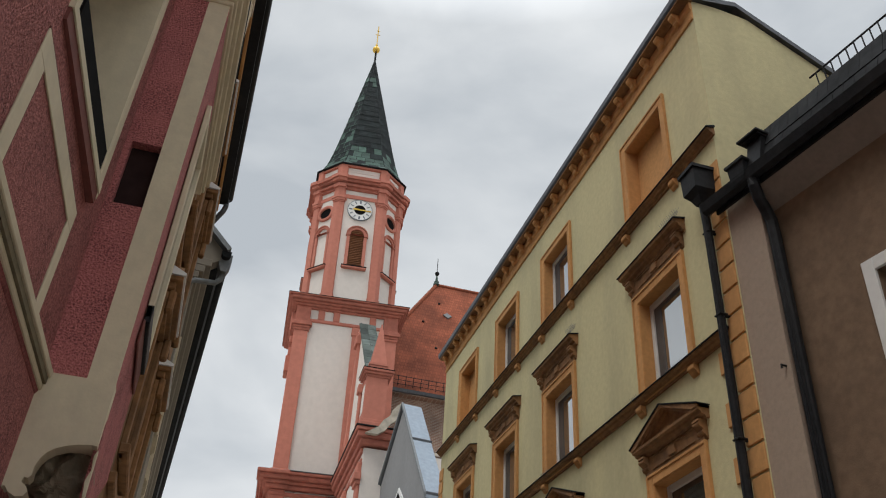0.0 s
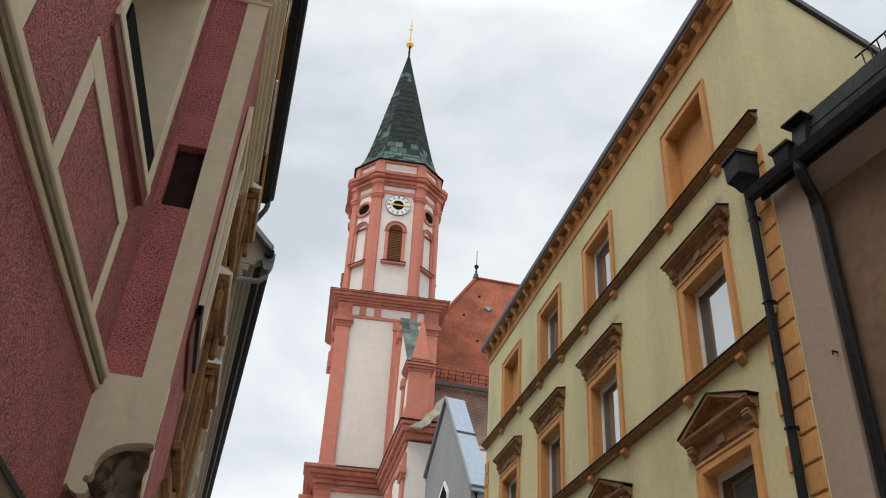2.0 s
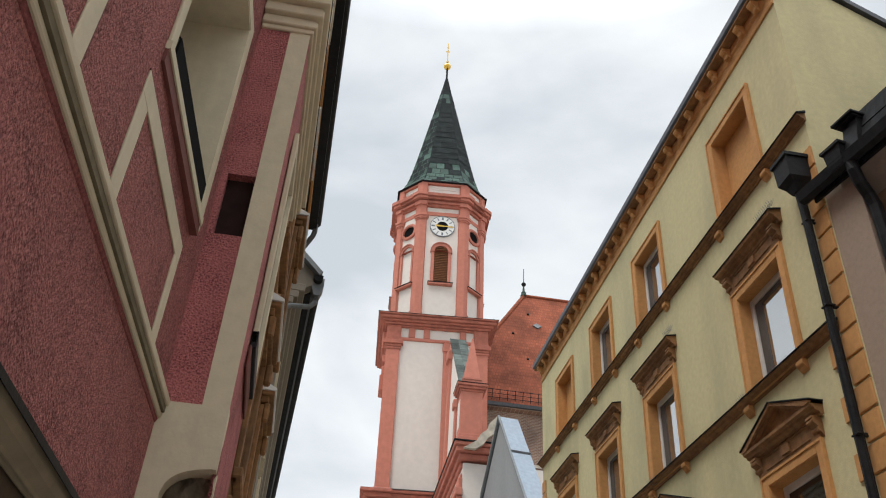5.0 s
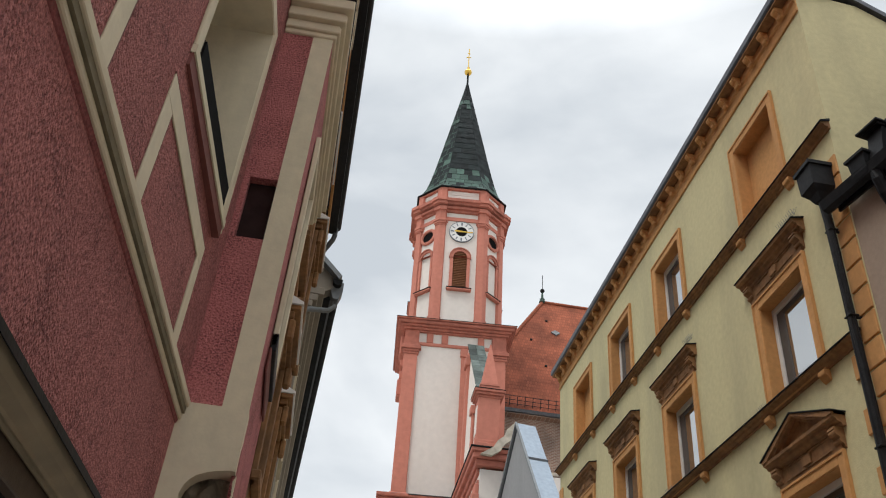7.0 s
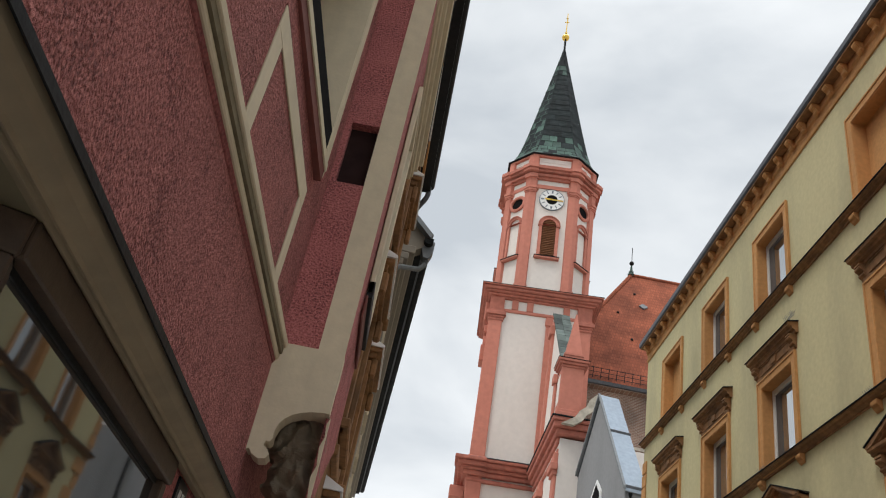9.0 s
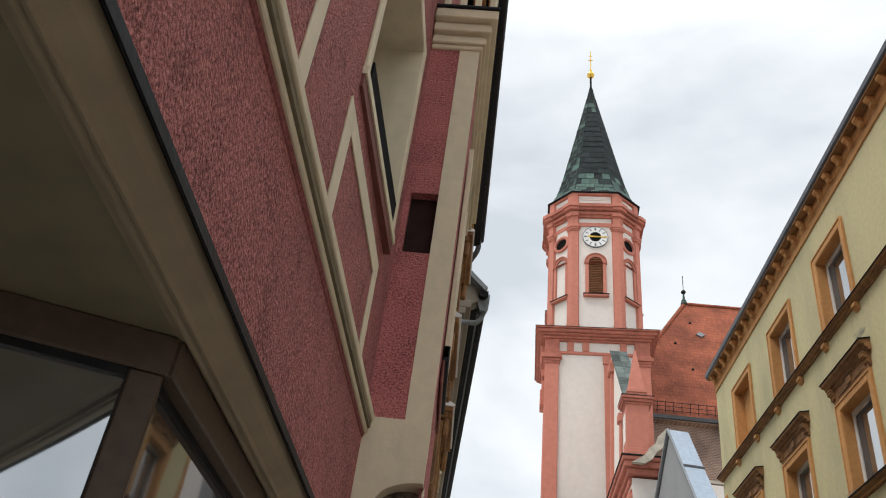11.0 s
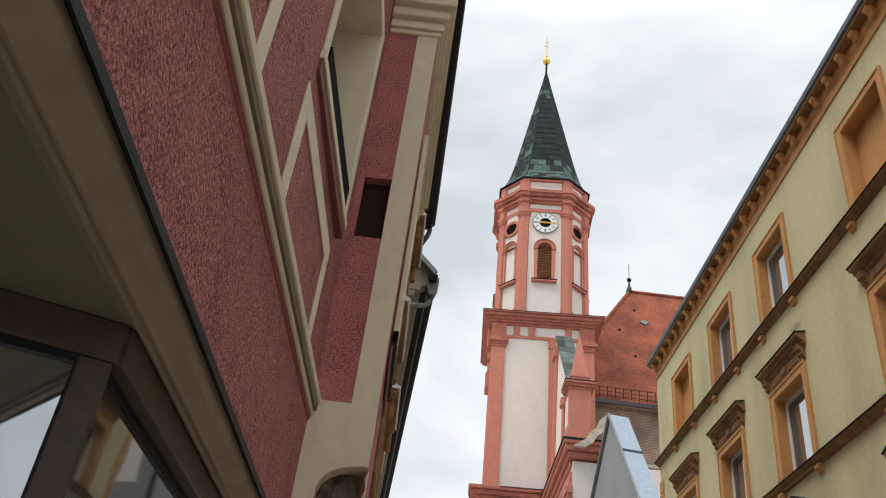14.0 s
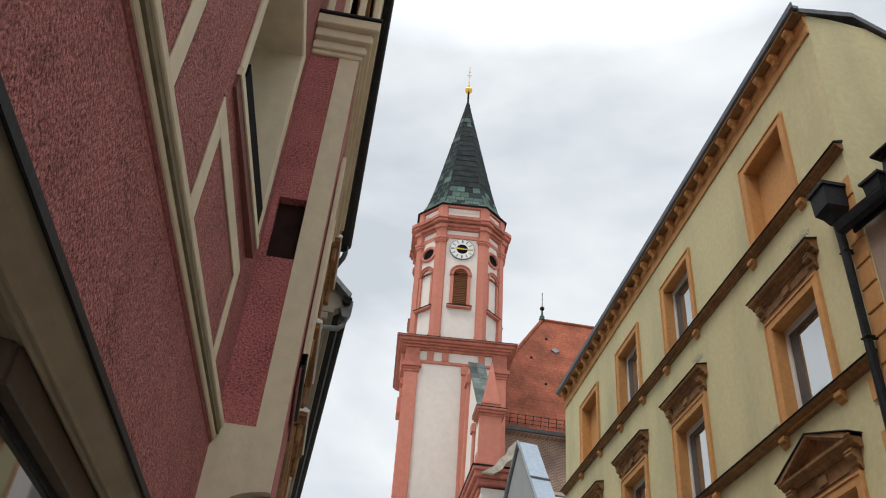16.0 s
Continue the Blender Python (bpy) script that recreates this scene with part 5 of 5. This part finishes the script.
for y0 in (0.05, 4.6):
    part("pilaster", boxes((-0.14, 0.0, y0, y0 + 0.85, 0, 14.6), (-0.24, 0.0, y0 - 0.1, y0 + 0.95, 14.6, 14.8), (-0.34, 0.0, y0 - 0.2, y0 + 1.05, 14.8, 15.15), (-0.2, 0.0, y0, y0 + 0.85, 15.15, 15.7), bevel=0.03), SALMON, porch, "salmon pilaster")
ar = [(1.6, 9.0), (1.6, 12.3)] + arc(2.6, 12.3, 1.0, 180, 0, 12) + [(3.6, 9.0)]
fw = part("arched_window", prism(bmesh.new(), ar, -0.16, 0.02, "x"), SALMON, porch, "arched window with a salmon surround")
part("pane", prism(bmesh.new(), [(2.6 + (y - 2.6) * 0.75, 12.2 + (z - 12.2) * 0.8) for y, z in ar], -0.19, -0.17, "x"), DARK, fw)
PX = 0.30  # middle of the pedestal
def ring4(h, z):
    return [(PX - h, 0.6 - h, z), (PX + h, 0.6 - h, z), (PX + h, 0.6 + h, z), (PX - h, 0.6 + h, z)]


def tiers(*rows):
    bm = bmesh.new()
    for h, z0, z1 in rows:
        box(bm, PX - h, PX + h, 0.6 - h, 0.6 + h, z0, z1, bevel=0.02)
    return bm


ped = part("pedestal", tiers((0.55, 17.36, 20.25), (0.66, 17.36, 17.75), (0.61, 17.75, 17.9)), SALMON, porch, "salmon pedestal")
part("pedestal_panel", boxes((PX - 0.57, PX - 0.53, 0.28, 0.92, 18.3, 19.8)), WHITEWASH, ped)
part("pedestal_cap", tiers((0.60, 20.15, 20.28), (0.70, 20.28, 20.42), (0.78, 20.42, 20.56)), SALMON_DARK, ped, "stained salmon cap")
part("cap_cover", tiers((0.80, 20.56, 20.60)), SLATE_DARK, ped)
part("obelisk", loft(bmesh.new(), [ring4(h, z) for h, z in ((0.46, 20.60), (0.46, 20.85), (0.50, 20.88), (0.50, 20.98), (0.42, 21.02), (0.03, 23.5))]), SALMON, ped, "salmon obelisk")
# raking wall up to the tower with its copper cover
rake = [(1.3, 17.36), (8.4, 17.36), (8.4, 27.3), (7.9, 27.0), (1.8, 20.9), (1.3, 20.7)]
part("raking_wall", prism(bmesh.new(), rake, 0.05, 0.75, "x"), WHITEWASH, porch, "white raking wall")
part("raking_trim", prism(bmesh.new(), [(7.3, 17.36), (7.9, 17.36), (7.9, 26.8), (7.3, 26.3)], -0.12, 0.05, "x"), SALMON, porch)
for r in ((-0.26, 0.05, 7.15, 8.1, 25.6, 26.2), (-0.2, 0.05, 3.5, 4.1, 20.8, 21.3), (-0.1, 0.05, 3.6, 4.0, 17.4, 20.8)):
    part("raking_capital", boxes(r, bevel=0.04), SALMON, porch)
cop = bmesh.new()
steps = 9
for i in range(steps):
    t0, t1 = i / steps, (i + 0.985) / steps
    y0, y1, z0, z1 = 1.5 + 6.7 * t0, 1.5 + 6.7 * t1, 20.75 + 6.75 * t0, 20.75 + 6.75 * t1
    for x0, x1 in ((-0.08, 0.40), (0.41, 0.95)):
        loft(cop, [[(x0, y0, z0), (x1, y0, z0), (x1, y0, z0 + 0.12), (x0, y0, z0 + 0.12)], [(x0, y1, z1), (x1, y1, z1), (x1, y1, z1 + 0.10), (x0, y1, z1 + 0.10)]])
tagged(part("copper_cover", cop, DULL_COPPER, porch, "green copper cover in sheets"), kind="stuff")
part("flaked_verge", prism(bmesh.new(), [(-0.1, 16.9), (0.45, 16.88), (0.85, 17.15), (1.05, 17.5), (1.3, 17.7), (1.5, 18.05), (1.72, 18.35), (1.70, 18.62), (1.55, 18.7), (1.35, 18.5), (1.12, 18.25), (1.0, 17.9), (0.7, 17.65), (0.5, 17.3), (0.2, 17.1)], -0.7, -0.45), CLAY, porch, "weathered render verge")

# ---------------------------------------------------------------- narrow gable with blue sheet metal
gab = thing("grey_gable_house", "grey plastered gable house with blue-grey sheet metal roof", "house", at=pose(7.61, 36.0, -0.24, 0, 0, 6.5))
part("wall", prism(bmesh.new(), [(-3.6, 0), (5.0, 0), (5.0, 11.5), (0.0, 17.95), (-3.6, 12.75)], 0.0, 0.9, "x"), GREYWALL, gab, "grey plastered gable")
part("roof_sheet", prism(bmesh.new(), [(-3.75, 12.80), (-3.75, 12.66), (0.0, 17.98), (0.0, 18.14)], -0.04, 0.86, "x"), ZINC, gab, "blue-grey standing sheet roof")
for s in (0.42, 0.985):
    y, z = -3.75 * s, 18.14 - 5.34 * s
    part("sheet_seam", prism(bmesh.new(), [(y, z - 0.03), (y - 0.06, z - 0.09), (y - 0.07, z + 0.02), (y - 0.01, z + 0.06)], -0.06, 0.88, "x"), LEAD, gab)
part("rear_sheet", prism(bmesh.new(), [(0.0, 17.98), (0.0, 18.14), (5.2, 11.42), (5.2, 11.26)], -0.04, 0.86, "x"), LEAD, gab)
part("verge", prism(bmesh.new(), [(-3.8, 12.70), (-3.8, 12.86), (0.0, 18.2), (5.2, 11.5), (5.2, 11.3), (0.0, 18.04)], -0.14, -0.04, "x"), GREY_METAL, gab, "grey metal verge")
gw = part("gable_window", prism(bmesh.new(), [(-1.0, 12.4), (0.2, 12.4), (0.2, 13.4), (-0.4, 14.0), (-1.0, 13.4)], -0.06, 0.0, "x"), LETTER, gab, "small white framed gable window")
part("pane", prism(bmesh.new(), [(-0.85, 12.5), (0.05, 12.5), (0.05, 13.3), (-0.4, 13.8), (-0.85, 13.3)], -0.075, -0.062, "x"), DARK, gw)
part("gutter_bracket", tube(bmesh.new(), [(0.2, -3.7, 12.6), (0.2, -3.75, 12.2), (0.2, -3.6, 12.0), (0.2, -3.6, 0)], 0.09, 8), SLATE_DARK, gab)
part("side_wall", boxes((0.9, 9.0, -3.4, 4.6, 0, 11.4)), GREYWALL, gab)

# ---------------------------------------------------------------- street behind the camera
south = thing("street_house", "plain plastered house closing the street", "house", at=pose(0, -75, 0))
part("wall", boxes((-12, 14, -3, 0, 0, 9.5)), BEIGE, south)
part("roof", prism(bmesh.new(), [(-3.4, 9.5), (0.4, 9.5), (-1.5, 12.5)], -12, 14, "x"), TILES, south)
